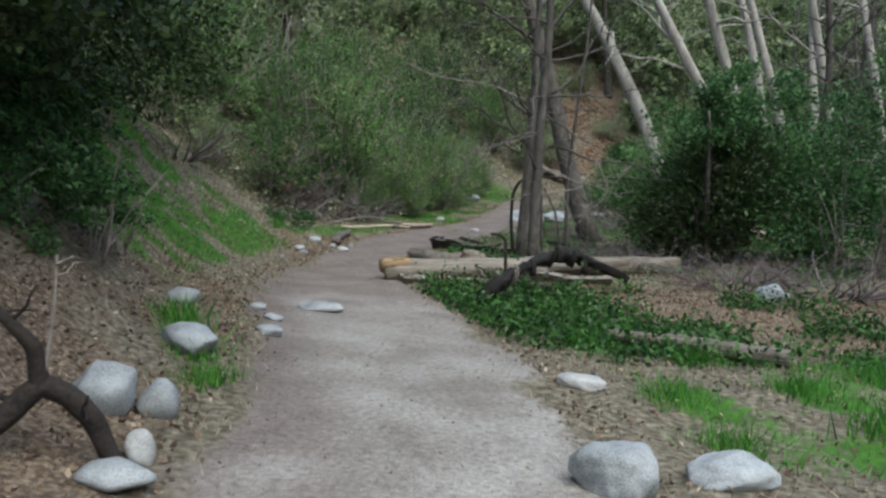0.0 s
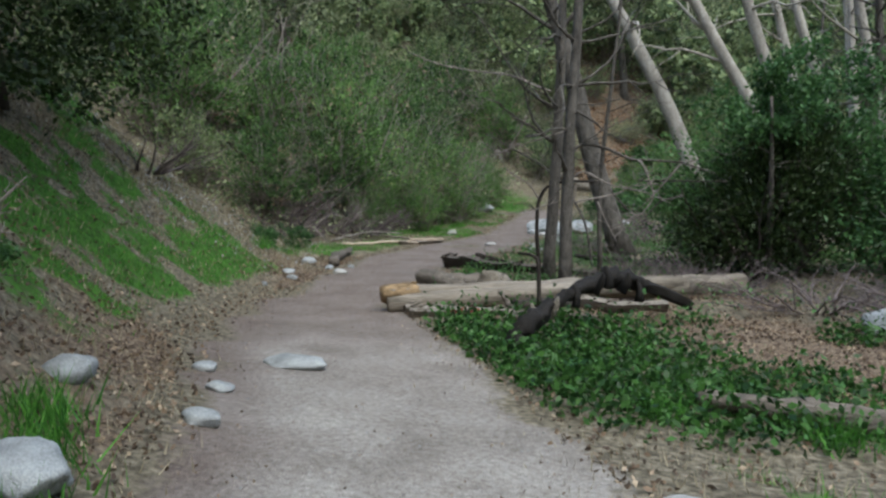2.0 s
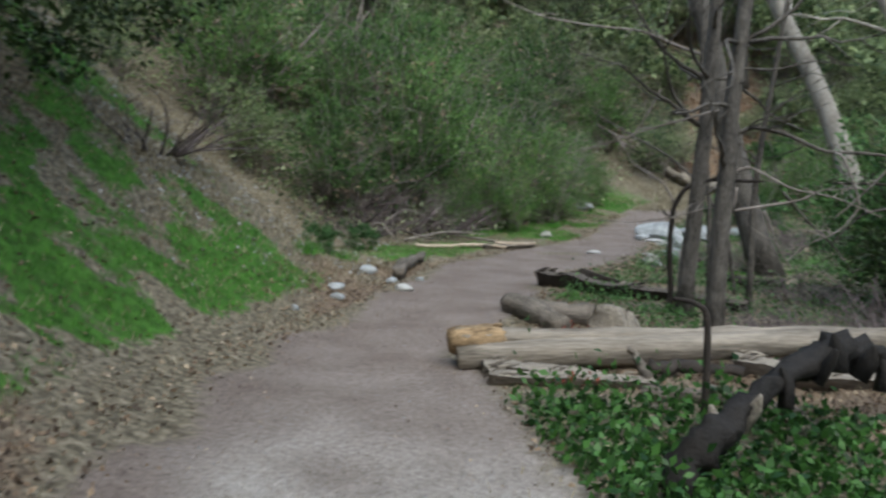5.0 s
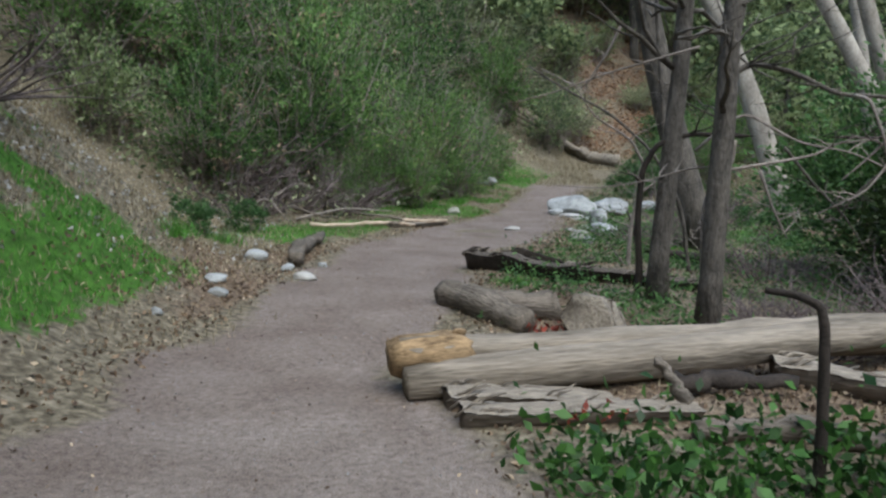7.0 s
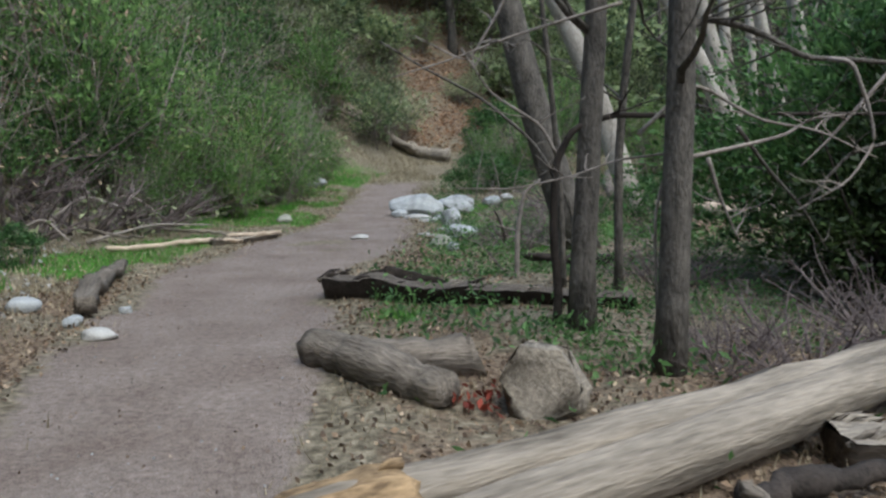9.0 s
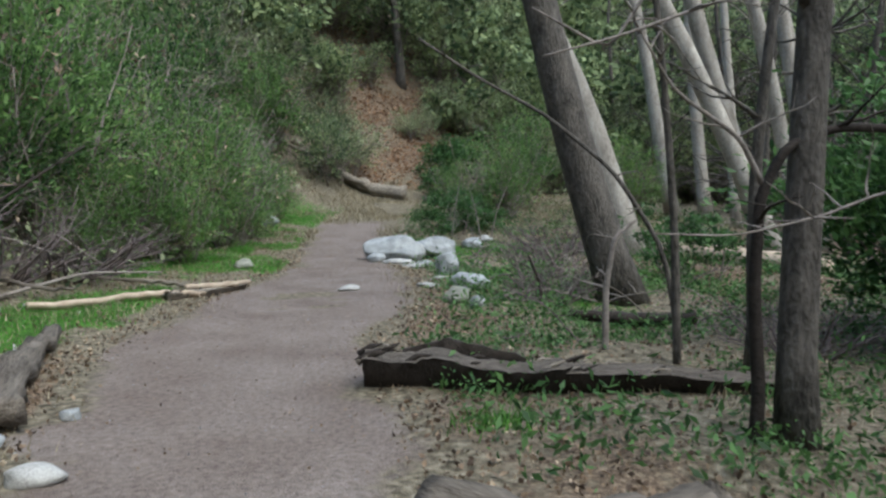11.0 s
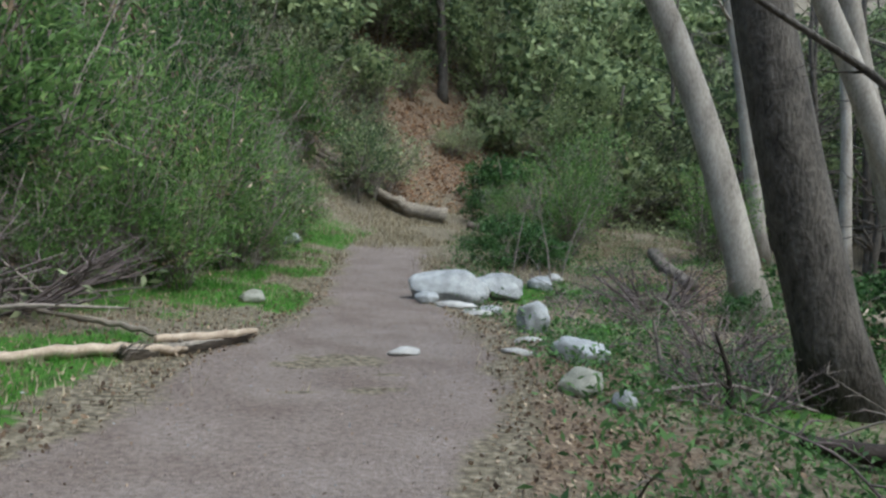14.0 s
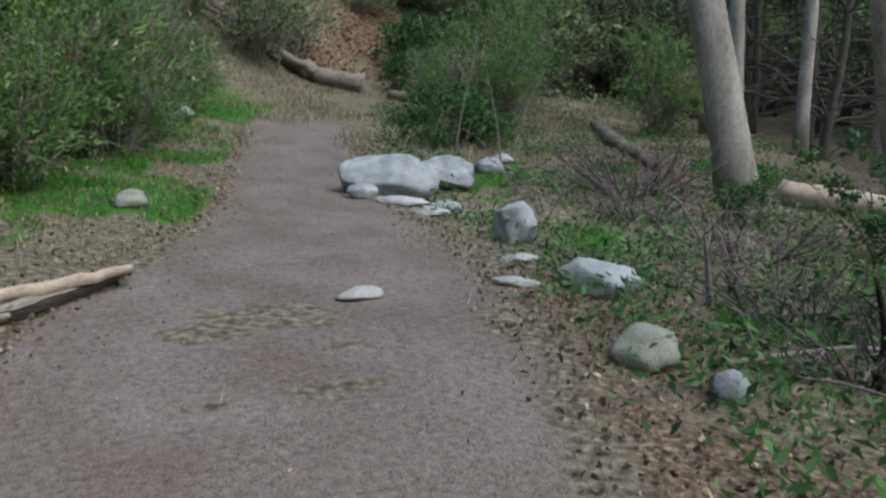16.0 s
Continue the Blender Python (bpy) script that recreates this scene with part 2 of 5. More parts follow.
FALLEN = material("fallen_brown_leaves", (0.075, 0.053, 0.04), (0.24, 0.17, 0.115), 2, 0.85, 0, 30, island=0.7, leaf=0.15, third=(0.5, 0.41, 0.3))
RED_LEAF = material("withered_red_leaf", (0.1, 0.018, 0.012), (0.25, 0.05, 0.03), 2, 0.7, 0, 30, island=0.6, leaf=0.2)
ORANGE_LITTER = material("orange_fallen_leaves", (0.09, 0.045, 0.026), (0.32, 0.175, 0.095), 2, 0.85, 0, 30, island=0.7, leaf=0.15, third=(0.48, 0.34, 0.22))
FAR_OAK = material("far_green_leaf", (0.06, 0.1, 0.048), (0.31, 0.39, 0.19), 0.6, 0.7, 0, 3, island=0.6, leaf=0.4, rand=0.2)
FAR_LEAF = material("far_grey_green_leaf", (0.08, 0.11, 0.06), (0.42, 0.48, 0.28), 0.6, 0.7, 0, 3, island=0.6, leaf=0.45, rand=0.25)


# ---- mesh helpers ----
def flat_mesh(name, faces, mat):
    """A mesh of many loose faces: an array of faces x corners x 3."""
    faces = np.asarray(faces, np.float32)
    count, k, _ = faces.shape
    me = bpy.data.meshes.new(name)
    me.vertices.add(count * k)
    me.vertices.foreach_set("co", faces.reshape(-1))
    me.loops.add(count * k)
    me.loops.foreach_set("vertex_index", np.arange(count * k, dtype=np.int32))
    me.polygons.add(count)
    me.polygons.foreach_set("loop_start", np.arange(0, count * k, k, dtype=np.int32))
    me.update(calc_edges=True)
    me.materials.append(mat)
    return me


def indexed_mesh(name, verts, faces, mat, shade=True):
    me = bpy.data.meshes.new(name)
    me.from_pydata([tuple(v) for v in verts], [], faces)
    me.materials.append(mat)
    if shade:
        me.polygons.foreach_set("use_smooth", [True] * len(me.polygons))
    me.update()
    return me


def part(name, me, parent, label=""):
    ob = new(name, me)
    ob.parent = parent
    return tagged(ob, label)


def thing(name, x, y, label, category, group="", z=None, turn=0.0, kind=""):
    ob = new(name)
    ob.empty_display_size = 0.2
    ob.matrix_world = pose(x, y, gz(x, y) if z is None else z, 0, 0, turn)
    return tagged(ob, label, category, group, kind)


def unit(v):
    return v / (np.linalg.norm(v, axis=-1, keepdims=True) + 1e-9)


def leaves(rng, centres, size, slim=0.45, droop=0.2, spread=0.35):
    """A folded leaf at each centre."""
    count = len(centres)
    a = unit(rng.normal(size=(count, 3)) + np.array([0, 0, -droop]))
    b = unit(np.cross(a, rng.normal(size=(count, 3))))
    s = size * (1 + spread * rng.uniform(-1, 1, (count, 1)))
    up = np.cross(a, b) * s * 0.12
    c = np.asarray(centres)
    return np.stack([c - a * s * 0.5, c + b * s * slim * 0.5 + up, c + a * s * 0.5, c - b * s * slim * 0.5 + up], 1)


def lobes_points(rng, lobes, count, hollow=0.55):
    """Points in the shells of several egg-shaped lobes, thinned into clumps."""
    out = []
    vol = np.array([r[0] * r[1] * r[2] for _, r in lobes]) ** 0.67
    for (c, r), share in zip(lobes, vol / vol.sum()):
        k = int(count * share)
        clumps = unit(rng.normal(size=(max(6, k // 70), 3))) * rng.uniform(hollow, 1.05, (max(6, k // 70), 1))
        pick = clumps[rng.integers(0, len(clumps), k)] + rng.normal(size=(k, 3)) * 0.115
        out.append(np.asarray(c) + pick * np.asarray(r))
    return np.concatenate(out)


def tube(points, radii, sides=8, wobble=0.0, seed=0, closed=True):
    """A bent, tapering rod: vertices and faces."""
    pts, rad = np.asarray(points, float), np.asarray(radii, float)
    rng = np.random.default_rng(seed)
    tang = unit(np.gradient(pts, axis=0))
    ref = np.array([0, 0, 1.0]) if abs(tang[0][2]) < 0.8 else np.array([1.0, 0, 0])
    verts, faces = [], []
    ridge = 1 + wobble * rng.uniform(-1, 1, sides)
    for i in range(len(pts)):
        u = unit(np.cross(tang[i], ref))
        v = np.cross(u, tang[i])
        for s in range(sides):
            a = 2 * math.pi * s / sides
            q = rad[i] * ridge[s] * (1 + wobble * 0.5 * rng.uniform(-1, 1))
            verts.append(pts[i] + q * (math.cos(a) * u + math.sin(a) * v))
    for i in range(len(pts) - 1):
        for s in range(sides):
            t = (s + 1) % sides
            faces.append((i * sides + s, i * sides + t, (i + 1) * sides + t, (i + 1) * sides + s))
    if closed:
        faces.append(tuple(range(sides - 1, -1, -1)))
        faces.append(tuple((len(pts) - 1) * sides + s for s in range(sides)))
    return verts, faces


def joined(pieces):
    verts, faces = [], []
    for v, f in pieces:
        k = len(verts)
        verts += list(v)
        faces += [tuple(i + k for i in face) for face in f]
    return verts, faces


def bend(rng, start, way, length, steps=6, kink=0.15, lift=0.0):
    """Points along a crooked limb."""
    p, d = np.array(start, float), unit(np.array(way, float))
    pts = [p.copy()]
    for _ in range(steps):
        d = unit(d + rng.normal(size=3) * kink + np.array([0, 0, lift]))
        p = p + d * length / steps
        pts.append(p.copy())
    return np.array(pts)


def limbs(rng, stem, radii, count, length, low=0.35, rise=0.3, twigs=3, thin=0.35):
    """Side branches with twigs on a stem."""
    out = []
    for _ in range(count):
        i = rng.integers(int(low * (len(stem) - 1)), len(stem))
        a = rng.uniform(0, 2 * math.pi)
        r = max(radii[i] * thin, 0.008)
        n = length * rng.uniform(0.5, 1.1) * (1.15 - 0.6 * i / len(stem))
        b = bend(rng, stem[i], (math.cos(a), math.sin(a), rise + rng.uniform(-0.3, 0.4)), n, 6, 0.18)
        group = [tube(b, np.linspace(r, r * 0.25, len(b)), 5)]
        for _ in range(twigs):
            j = rng.integers(2, len(b))
            c = bend(rng, b[j], unit(b[j] - b[j - 1]) + rng.normal(size=3) * 0.6, n * rng.uniform(0.25, 0.5), 4, 0.2)
            group.append(tube(c, np.linspace(r * 0.4, r * 0.12, len(c)), 4))
        out.append(joined(group))
    return out


# ---- ground ----
def axis(lo, hi, step, far, grow=1.16):
    inner = list(np.arange(lo, hi, step))
    a, b, d = [], [], step
    x, y = inner[0], inner[-1]
    while y < far:
        d *= grow
        x, y = x - d, y + d
        a.insert(0, x)
        b.append(y)
    return np.array(a + inner + b)


def masks(x, y):
    le, re = left_edge(y), right_edge(y)
    wob = 0.16 * vnoise(x * 1.6, y * 1.6, 11)
    trail = smooth(-0.4, 0.4, np.minimum(x - le, re - x) + wob * 1.6) * smooth(37.0, 34.6, y) * smooth(-70, -60, y)
    for sx, sy, rx, ry in ((-1.5, 23.4, 0.6, 0.38), (-1.15, 22.3, 0.42, 0.16), (-1.75, 22.2, 0.25, 0.13), (-0.95, 22.9, 0.3, 0.12)):
        spot_d = np.hypot((x - sx) / rx, (y - sy) / ry) + 0.5 * vnoise(x * 5, y * 5, 18)
        trail = trail * (1 - 0.75 * smooth(1.1, 0.5, spot_d))
    d = le - x
    patch = vnoise(x * 0.7 + y * 0.2, y * 0.7 - x * 0.3, 12) * 0.5 + vnoise(x * 1.9, y * 1.9, 13) * 0.5
    slope = smooth(0.5, 1.0, d) * smooth(6.0, 4.2, d) * smooth(7.8, 9.8, y + 0.75 * d) * smooth(16.6, 15.0, y)
    slope = slope * smooth(-0.5, 0.35, patch + 0.05 + 0.5 * vnoise(x * 4.1, y * 4.1, 16))
    verge = smooth(0.35, 0.95, d + 0.3 * vnoise(x * 2.3, y * 2.3, 20)) * smooth(2.9, 1.9, d) * smooth(19.6, 20.6, y) * smooth(24.6, 23.4, y)
    weedy = smooth(-0.6, 0.3, patch + 0.4 * vnoise(x * 3.3, y * 3.3, 19))
    verge = np.maximum(verge, smooth(0.05, 0.4, d) * smooth(4.2, 2.2, d) * smooth(24.2, 26, y) * smooth(41, 37, y) * weedy * 0.9)
    lawn = smooth(0.6, 1.3, x - re) * smooth(9, 6, x - re) * smooth(10.8, 8.6, y) * smooth(-0.3, 0.4, patch) * 0.72
    flats = smooth(0.8, 1.8, x - re) * smooth(20, 23, y) * smooth(38, 33, y) * smooth(0.0, 0.55, patch + 0.3 * vnoise(x * 3.1, y * 3.1, 24)) * smooth(12, 8, x) * 0.8
    grass = np.clip(np.maximum.reduce([slope, verge, lawn, flats]), 0, 1)
    drop = smooth(0.1, 0.5, x - re) * smooth(2.5, 1.0, x - re) * smooth(13, 15, y) * smooth(26, 23, y) * 0.7
    drop = np.maximum(drop, smooth(2.0, 3.2, x - re) * smooth(8, 9.5, y) * smooth(14, 12.5, y))
    drop = np.maximum(drop, smooth(0.05, 0.4, d) * smooth(2.2, 1.4, d) * smooth(10.5, 8.5, y) * 0.8)
    drop = np.maximum(drop, smooth(0.05, 0.3, d) * smooth(1.6, 0.9, d) * smooth(13.5, 14.5, y) * smooth(20.5, 19.0, y))
    drop = np.maximum(drop, smooth(42.5, 44.5, y) * smooth(-1, 1, x) * smooth(11, 8, x) * smooth(60, 55, y) * 0.95)
    drop = np.maximum(drop, smooth(3.5, 5, x - re) * smooth(20, 23, y) * smooth(42, 36, y) * 0.7)
    drop = np.maximum(drop, smooth(0.1, 0.6, x - re) * smooth(6.5, 5, x - re) * smooth(11.9, 12.6, y) * smooth(16.5, 15.5, y))
    drop = np.clip(drop * (0.75 + 0.5 * vnoise(x * 1.1, y * 1.1, 14)), 0, 1)
    return trail, grass, drop


gx, gy = axis(-9, 9, 0.13, 900), axis(-3, 44, 0.13, 900)
GX, GY = np.meshgrid(gx, gy)
GZ = ground_z(GX, GY)
cols, rows = len(gx), len(gy)
gme = bpy.data.meshes.new("ground")
gme.vertices.add(cols * rows)
gme.vertices.foreach_set("co", np.stack([GX, GY, GZ], -1).astype(np.float32).reshape(-1))
ii = (np.arange(rows - 1)[:, None] * cols + np.arange(cols - 1)[None, :]).reshape(-1)
quads = np.stack([ii, ii + 1, ii + cols + 1, ii + cols], 1).astype(np.int32)
gme.loops.add(quads.size)
gme.loops.foreach_set("vertex_index", quads.reshape(-1))
gme.polygons.add(len(quads))
gme.polygons.foreach_set("loop_start", np.arange(0, quads.size, 4, dtype=np.int32))
gme.update(calc_edges=True)
gme.polygons.foreach_set("use_smooth", [True] * len(quads))
layer = gme.color_attributes.new("mask", "FLOAT_COLOR", "POINT")
mt, mg, ml = masks(GX, GY)
# alpha: pale trail at the near end, browner farther on and along the left edge
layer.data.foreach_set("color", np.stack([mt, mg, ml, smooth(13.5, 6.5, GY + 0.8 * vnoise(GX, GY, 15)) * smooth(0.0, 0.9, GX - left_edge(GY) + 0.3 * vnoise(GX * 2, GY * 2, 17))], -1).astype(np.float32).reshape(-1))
gme.materials.append(GROUND)
tagged(new("ground", gme), "bare sandy trail through leaf-strewn soil and grassy banks", "ground", kind="structure")


# ---- rocks ----
def rock(x, y, sx, sy, sz, mat, label, seed, turn=0.0, sink=0.25, sharp=0.5, category="rock", group=""):
    """A weathered stone, sx by sy by sz metres, a little sunk."""
    bm = bmesh.new()
    bmesh.ops.create_icosphere(bm, subdivisions=4 if max(sx, sy) > 0.35 else 3, radius=0.5)
    off = Vector((seed * 3.7, seed * 1.3, seed * 2.1))
    rng = np.random.default_rng(seed)
    cuts = [(Vector(unit(rng.normal(size=3))), rng.uniform(0.31, 0.44)) for _ in range(11)]
    for v in bm.verts:
        for nrm, d in cuts:
            over = v.co.dot(nrm) - d
            if over > 0:
                v.co -= nrm * over * 0.84
        v.co *= 1 + 0.12 * noise.noise(v.co * 2.2 + off) + 0.07 * noise.noise(v.co * 6 + off) + 0.03 * noise.noise(v.co * 15 + off)
        v.co = Vector((v.co.x * sx, v.co.y * sy, v.co.z * sz)) * 1.12
    me = bpy.data.meshes.new("rock")
    bm.to_mesh(me)
    bm.free()
    me.polygons.foreach_set("use_smooth", [True] * len(me.polygons))
    me.materials.append(mat)
    ob = new("rock", me)
    ob.matrix_world = pose(x, y, gz(x, y) + sz * (0.5 - sink), 0, 0, turn)
    return tagged(ob, label, category, group)


ROCKS = [
    (2.35, 4.45, 0.42, 0.36, 0.34, ROCK, "rounded grey granite boulder at the trail edge", 1, 20, 0.25),
    (3.02, 4.75, 0.5, 0.3, 0.22, ROCK, "pale oval stone in the grass", 2, 10, 0.2),
    (2.24, 6.5, 0.4, 0.22, 0.13, WHITE_ROCK, "flat white stone beside the trail", 3, -20, 0.2),
    (5.15, 12.2, 0.5, 0.4, 0.34, ROCK, "grey stone among fallen leaves", 4, 0, 0.2),
    (-0.66, 5.62, 0.52, 0.34, 0.26, ROCK, "pale rounded stone on the bank", 5, -25, 0.2),
    (-0.42, 4.22, 0.34, 0.3, 0.34, ROCK, "grey blocky stone on the bank", 6, 30, 0.2),
    (-0.22, 4.4, 0.22, 0.2, 0.26, ROCK, "small grey stone behind a larger one", 7, 10, 0.2),
    (0.1, 3.52, 0.34, 0.24, 0.14, ROCK, "low grey stone at the trail edge", 8, 0, 0.2),
    (0.06, 3.78, 0.14, 0.13, 0.2, WHITE_ROCK, "small upright white stone", 9, 0, 0.2),
    (-0.8, 9.0, 0.56, 0.24, 0.15, ROCK, "long flat grey stone set in the trail", 42, -4, 0.3),
    (-1.5, 7.0, 0.34, 0.24, 0.2, ROCK, "grey angular stone on the dry bank", 11, 15, 0.2),
    (-0.66, 7.1, 0.34, 0.2, 0.12, ROCK, "low dark grey stone at the trail edge", 12, -25, 0.25),
    (-0.95, 7.9, 0.2, 0.16, 0.1, ROCK, "small grey stone at the trail edge", 13, 0, 0.25),
    (-1.35, 8.45, 0.2, 0.14, 0.1, ROCK, "small flat grey stone in the litter", 14, 0, 0.25),
    (-3.26, 13.95, 0.12, 0.09, 0.07, ROCK, "small white stone at the foot of the bank", 15, 0, 0.2),
    (-2.92, 16.75, 0.30, 0.19, 0.14, WHITE_ROCK, "white angular stone at the trail edge", 16, 15, 0.25),
    (-3.25, 15.1, 0.22, 0.14, 0.10, ROCK, "pale stone in the leaf litter", 17, 0, 0.2),
    (-3.55, 15.7, 0.24, 0.17, 0.12, ROCK, "grey stone in the leaf litter", 18, 40, 0.2),
    (-3.9, 17.6, 0.32, 0.22, 0.17, ROCK, "pale stone on the dry bank", 19, 10, 0.2),
    (-3.3, 17.2, 0.22, 0.14, 0.12, ROCK, "pale blue-grey stone at the trail edge", 20, 70, 0.2),
    (-0.75, 23.75, 0.3, 0.16, 0.1, WHITE_ROCK, "small white stone lying in the trail", 21, 10, 0.2),
    (0.62, 28.55, 1.22, 0.75, 0.62, ROCK, "large smooth grey boulder beside the trail", 22, -6, 0.18),
    (1.75, 29.6, 1.1, 0.7, 0.5, ROCK, "broad pale grey boulder behind the large one", 23, 5, 0.2),
    (0.2, 28.12, 0.36, 0.3, 0.26, ROCK, "small grey stone leaning on the boulder", 24, 0, 0.2),
    (0.6, 27.65, 0.6, 0.32, 0.13, WHITE_ROCK, "flat pale slab in front of the boulder", 25, -20, 0.3),
    (0.85, 27.2, 0.5, 0.26, 0.12, WHITE_ROCK, "flat white slab at the trail edge", 26, -15, 0.3),
    (1.15, 27.6, 0.42, 0.3, 0.16, ROCK, "low grey stone beside the slabs", 27, 10, 0.25),
    (1.1, 25.45, 0.42, 0.34, 0.5, ROCK, "upright blue-grey stone at the trail edge", 28, 20, 0.15),
    (1.12, 23.85, 0.62, 0.45, 0.36, ROCK, "half-buried grey stone in the undergrowth", 29, -15, 0.3),
    (0.5, 24.0, 0.36, 0.14, 0.09, WHITE_ROCK, "thin pale slab at the trail edge", 30, -10, 0.3),
    (0.85, 24.7, 0.4, 0.2, 0.1, WHITE_ROCK, "flat pale slab below the upright stone", 31, 5, 0.3),
    (0.6, 22.4, 0.4, 0.32, 0.28, MOSSY, "mossy brown-grey stone in low ivy", 32, 0, 0.25),
    (0.72, 21.85, 0.24, 0.18, 0.15, ROCK, "small grey stone among twigs", 33, 20, 0.2),
    (2.9, 30.6, 0.5, 0.4, 0.3, ROCK, "pale stone half hidden in grass", 34, 0, 0.2),
    (3.4, 31.3, 0.4, 0.3, 0.24, WHITE_ROCK, "white stone half hidden in grass", 35, 0, 0.2),
    (-2.45, 27.3, 0.36, 0.26, 0.22, MOSSY, "brown stone on the grassy verge", 36, 0, 0.2),
    (-2.2, 34.5, 0.7, 0.45, 0.4, ROCK, "grey stone under the bushes", 37, 0, 0.2),
    (-3.05, 17.9, 0.14, 0.12, 0.09, ROCK, "small grey stone by the trail", 38, 0, 0.2),
]
for row in ROCKS:
    rock(*row)

# ---- logs ----
def log(name, points, radii, mat, label, seed, sides=14, wobble=0.12, jag=0.008):
    """A fallen log along the given points; the thing's base stands at its first point."""
    p = np.array(points, float)
    yaw = math.atan2(p[-1][1] - p[0][1], p[-1][0] - p[0][0])
    base = thing(name, p[0][0], p[0][1], label, "log", z=p[0][2], turn=math.degrees(yaw))
    q = p - p[0]
    q = np.stack([q[:, 0] * math.cos(yaw) + q[:, 1] * math.sin(yaw), q[:, 1] * math.cos(yaw) - q[:, 0] * math.sin(yaw), q[:, 2]], 1)
    t = np.linspace(0, 1, len(q))
    tt = np.linspace(0, 1, max(16, len(q) * 4))
    fine = np.stack([np.interp(tt, t, q[:, k]) for k in range(3)], 1)
    rad = np.interp(tt, t, radii)
    rng = np.random.default_rng(seed)
    fine += rng.normal(size=fine.shape) * jag
    part("trunk", indexed_mesh("trunk", *tube(fine, rad * (1 + (0.03 + 5 * jag) * rng.normal(size=len(rad)).clip(-1.5, 1.5)), sides, wobble, seed), mat), base)
    return base


def on_ground(points, lift):
    return [(x, y, gz(x, y) + lift) for x, y in points]


def split_log(points, width, height, label, seed, face=None):
    """A rotten log split lengthwise: a dark rounded shell under a pale ragged flat top."""
    rng = np.random.default_rng(seed)
    p = np.array(on_ground(points, 0.0))
    yaw = math.atan2(p[-1][1] - p[0][1], p[-1][0] - p[0][0])
    base = thing("rotten_log", p[0][0], p[0][1], label, "log", z=p[0][2], turn=math.degrees(yaw))
    q = p - p[0]
    q = np.stack([q[:, 0] * math.cos(yaw) + q[:, 1] * math.sin(yaw), q[:, 1] * math.cos(yaw) - q[:, 0] * math.sin(yaw), q[:, 2]], 1)
    t, tt = np.linspace(0, 1, len(q)), np.linspace(0, 1, 34)
    mid = np.stack([np.interp(tt, t, q[:, k]) for k in range(3)], 1)
    sides, verts, faces = 13, [], []
    top = height * (1 + 0.14 * vnoise(tt * 5, tt * 0 + seed, 51) + 0.02 * rng.normal(size=34)) * (0.9 + 0.1 * np.cos(3 * tt))
    rim = []
    for i in range(34):
        w = width * (0.5 + 0.04 * vnoise(i * 0.35, seed, 52) + 0.01 * rng.normal()) * (0.9 if i in (0, 33) else 1)
        for k in range(sides):
            a = math.pi * k / (sides - 1)
            side, down = math.cos(a), math.sin(a)
            verts.append(mid[i] + np.array([rng.normal() * 0.006, side * w * (1 + 0.02 * rng.normal()), top[i] * (1 - down ** 1.6) ** 0.7 - 0.03 ]))
        rim.append((verts[-sides], verts[-1]))
    for i in range(33):
        for k in range(sides - 1):
            faces.append((i * sides + k, (i + 1) * sides + k, (i + 1) * sides + k + 1, i * sides + k + 1))
    for i in (0, 33):
        faces.append(tuple(i * sides + k for k in range(sides)))
    part("bark_shell", indexed_mesh("bark_shell", verts, faces, DARK_BARK if face else LOG_BARK), base)
    verts, faces, across = [], [], 7
    for i, (a, b) in enumerate(rim):
        for k in range(across):
            f = k / (across - 1)
            dip = 0.008 + math.sin(math.pi * f) * (0.012 + 0.02 * float(vnoise(i * 0.16, k * 2.3, seed)) + 0.003 * rng.normal())
            f = -0.03 + 1.06 * f + (0.02 * rng.normal() if k in (0, across - 1) else 0)
            verts.append(a * (1 - f) + b * f + np.array([0, 0, dip]))
    for i in range(33):
        for k in range(across - 1):
            faces.append((i * across + k, i * across + k + 1, (i + 1) * across + k + 1, (i + 1) * across + k))
    part("split_face", indexed_mesh("split_face", verts, faces, face or SPLIT_WOOD), base, "ragged splintered face")
    for k in range(14):
        i = int(rng.integers(0, 4)) if k < 9 else int(rng.integers(5, 33))
        a = rim[i][k % 2] * 0.85 + rim[i][1 - k % 2] * 0.15
        n = rng.uniform(0.05, 0.13)
        pts = [a - np.array([0.05, 0, 0.03]), a + np.array([n * 0.4, 0, n * 0.35]), a + np.array([n * 1.3, rng.normal() * 0.02, n * rng.uniform(0.2, 0.8)])]
        part("splinter", indexed_mesh("splinter", *tube(pts, [0.1 * height, 0.075 * height, 0.02 * height], 5, 0.4, seed + k), (DARK_BARK if face else LOG_BARK, SPLIT_WOOD)[k % 3 == 0]), base)
    return base


main_log = log("fallen_log", [(-0.98, 12.78, 0.27), (0.5, 13.5, 0.245), (2.2, 14.28, 0.21), (4.2, 15.1, 0.18)],
               [0.12, 0.13, 0.15, 0.165], LOG_WOOD, "weathered grey fallen log with a broken end beside the trail", 3, 20, 0.12)
part("split_half", indexed_mesh("split_half", *tube([(0.02, -0.17, -0.12), (0.3, -0.165, -0.1), (0.9, -0.16, -0.085), (1.7, -0.13, -0.07), (2.6, -0.09, -0.05), (3.5, -0.05, -0.02), (4.6, 0.0, 0)], [0.105, 0.12, 0.13, 0.135, 0.13, 0.125, 0.1], 16, 0.12, 5), LOG_WOOD), main_log, "lower split half of the log")
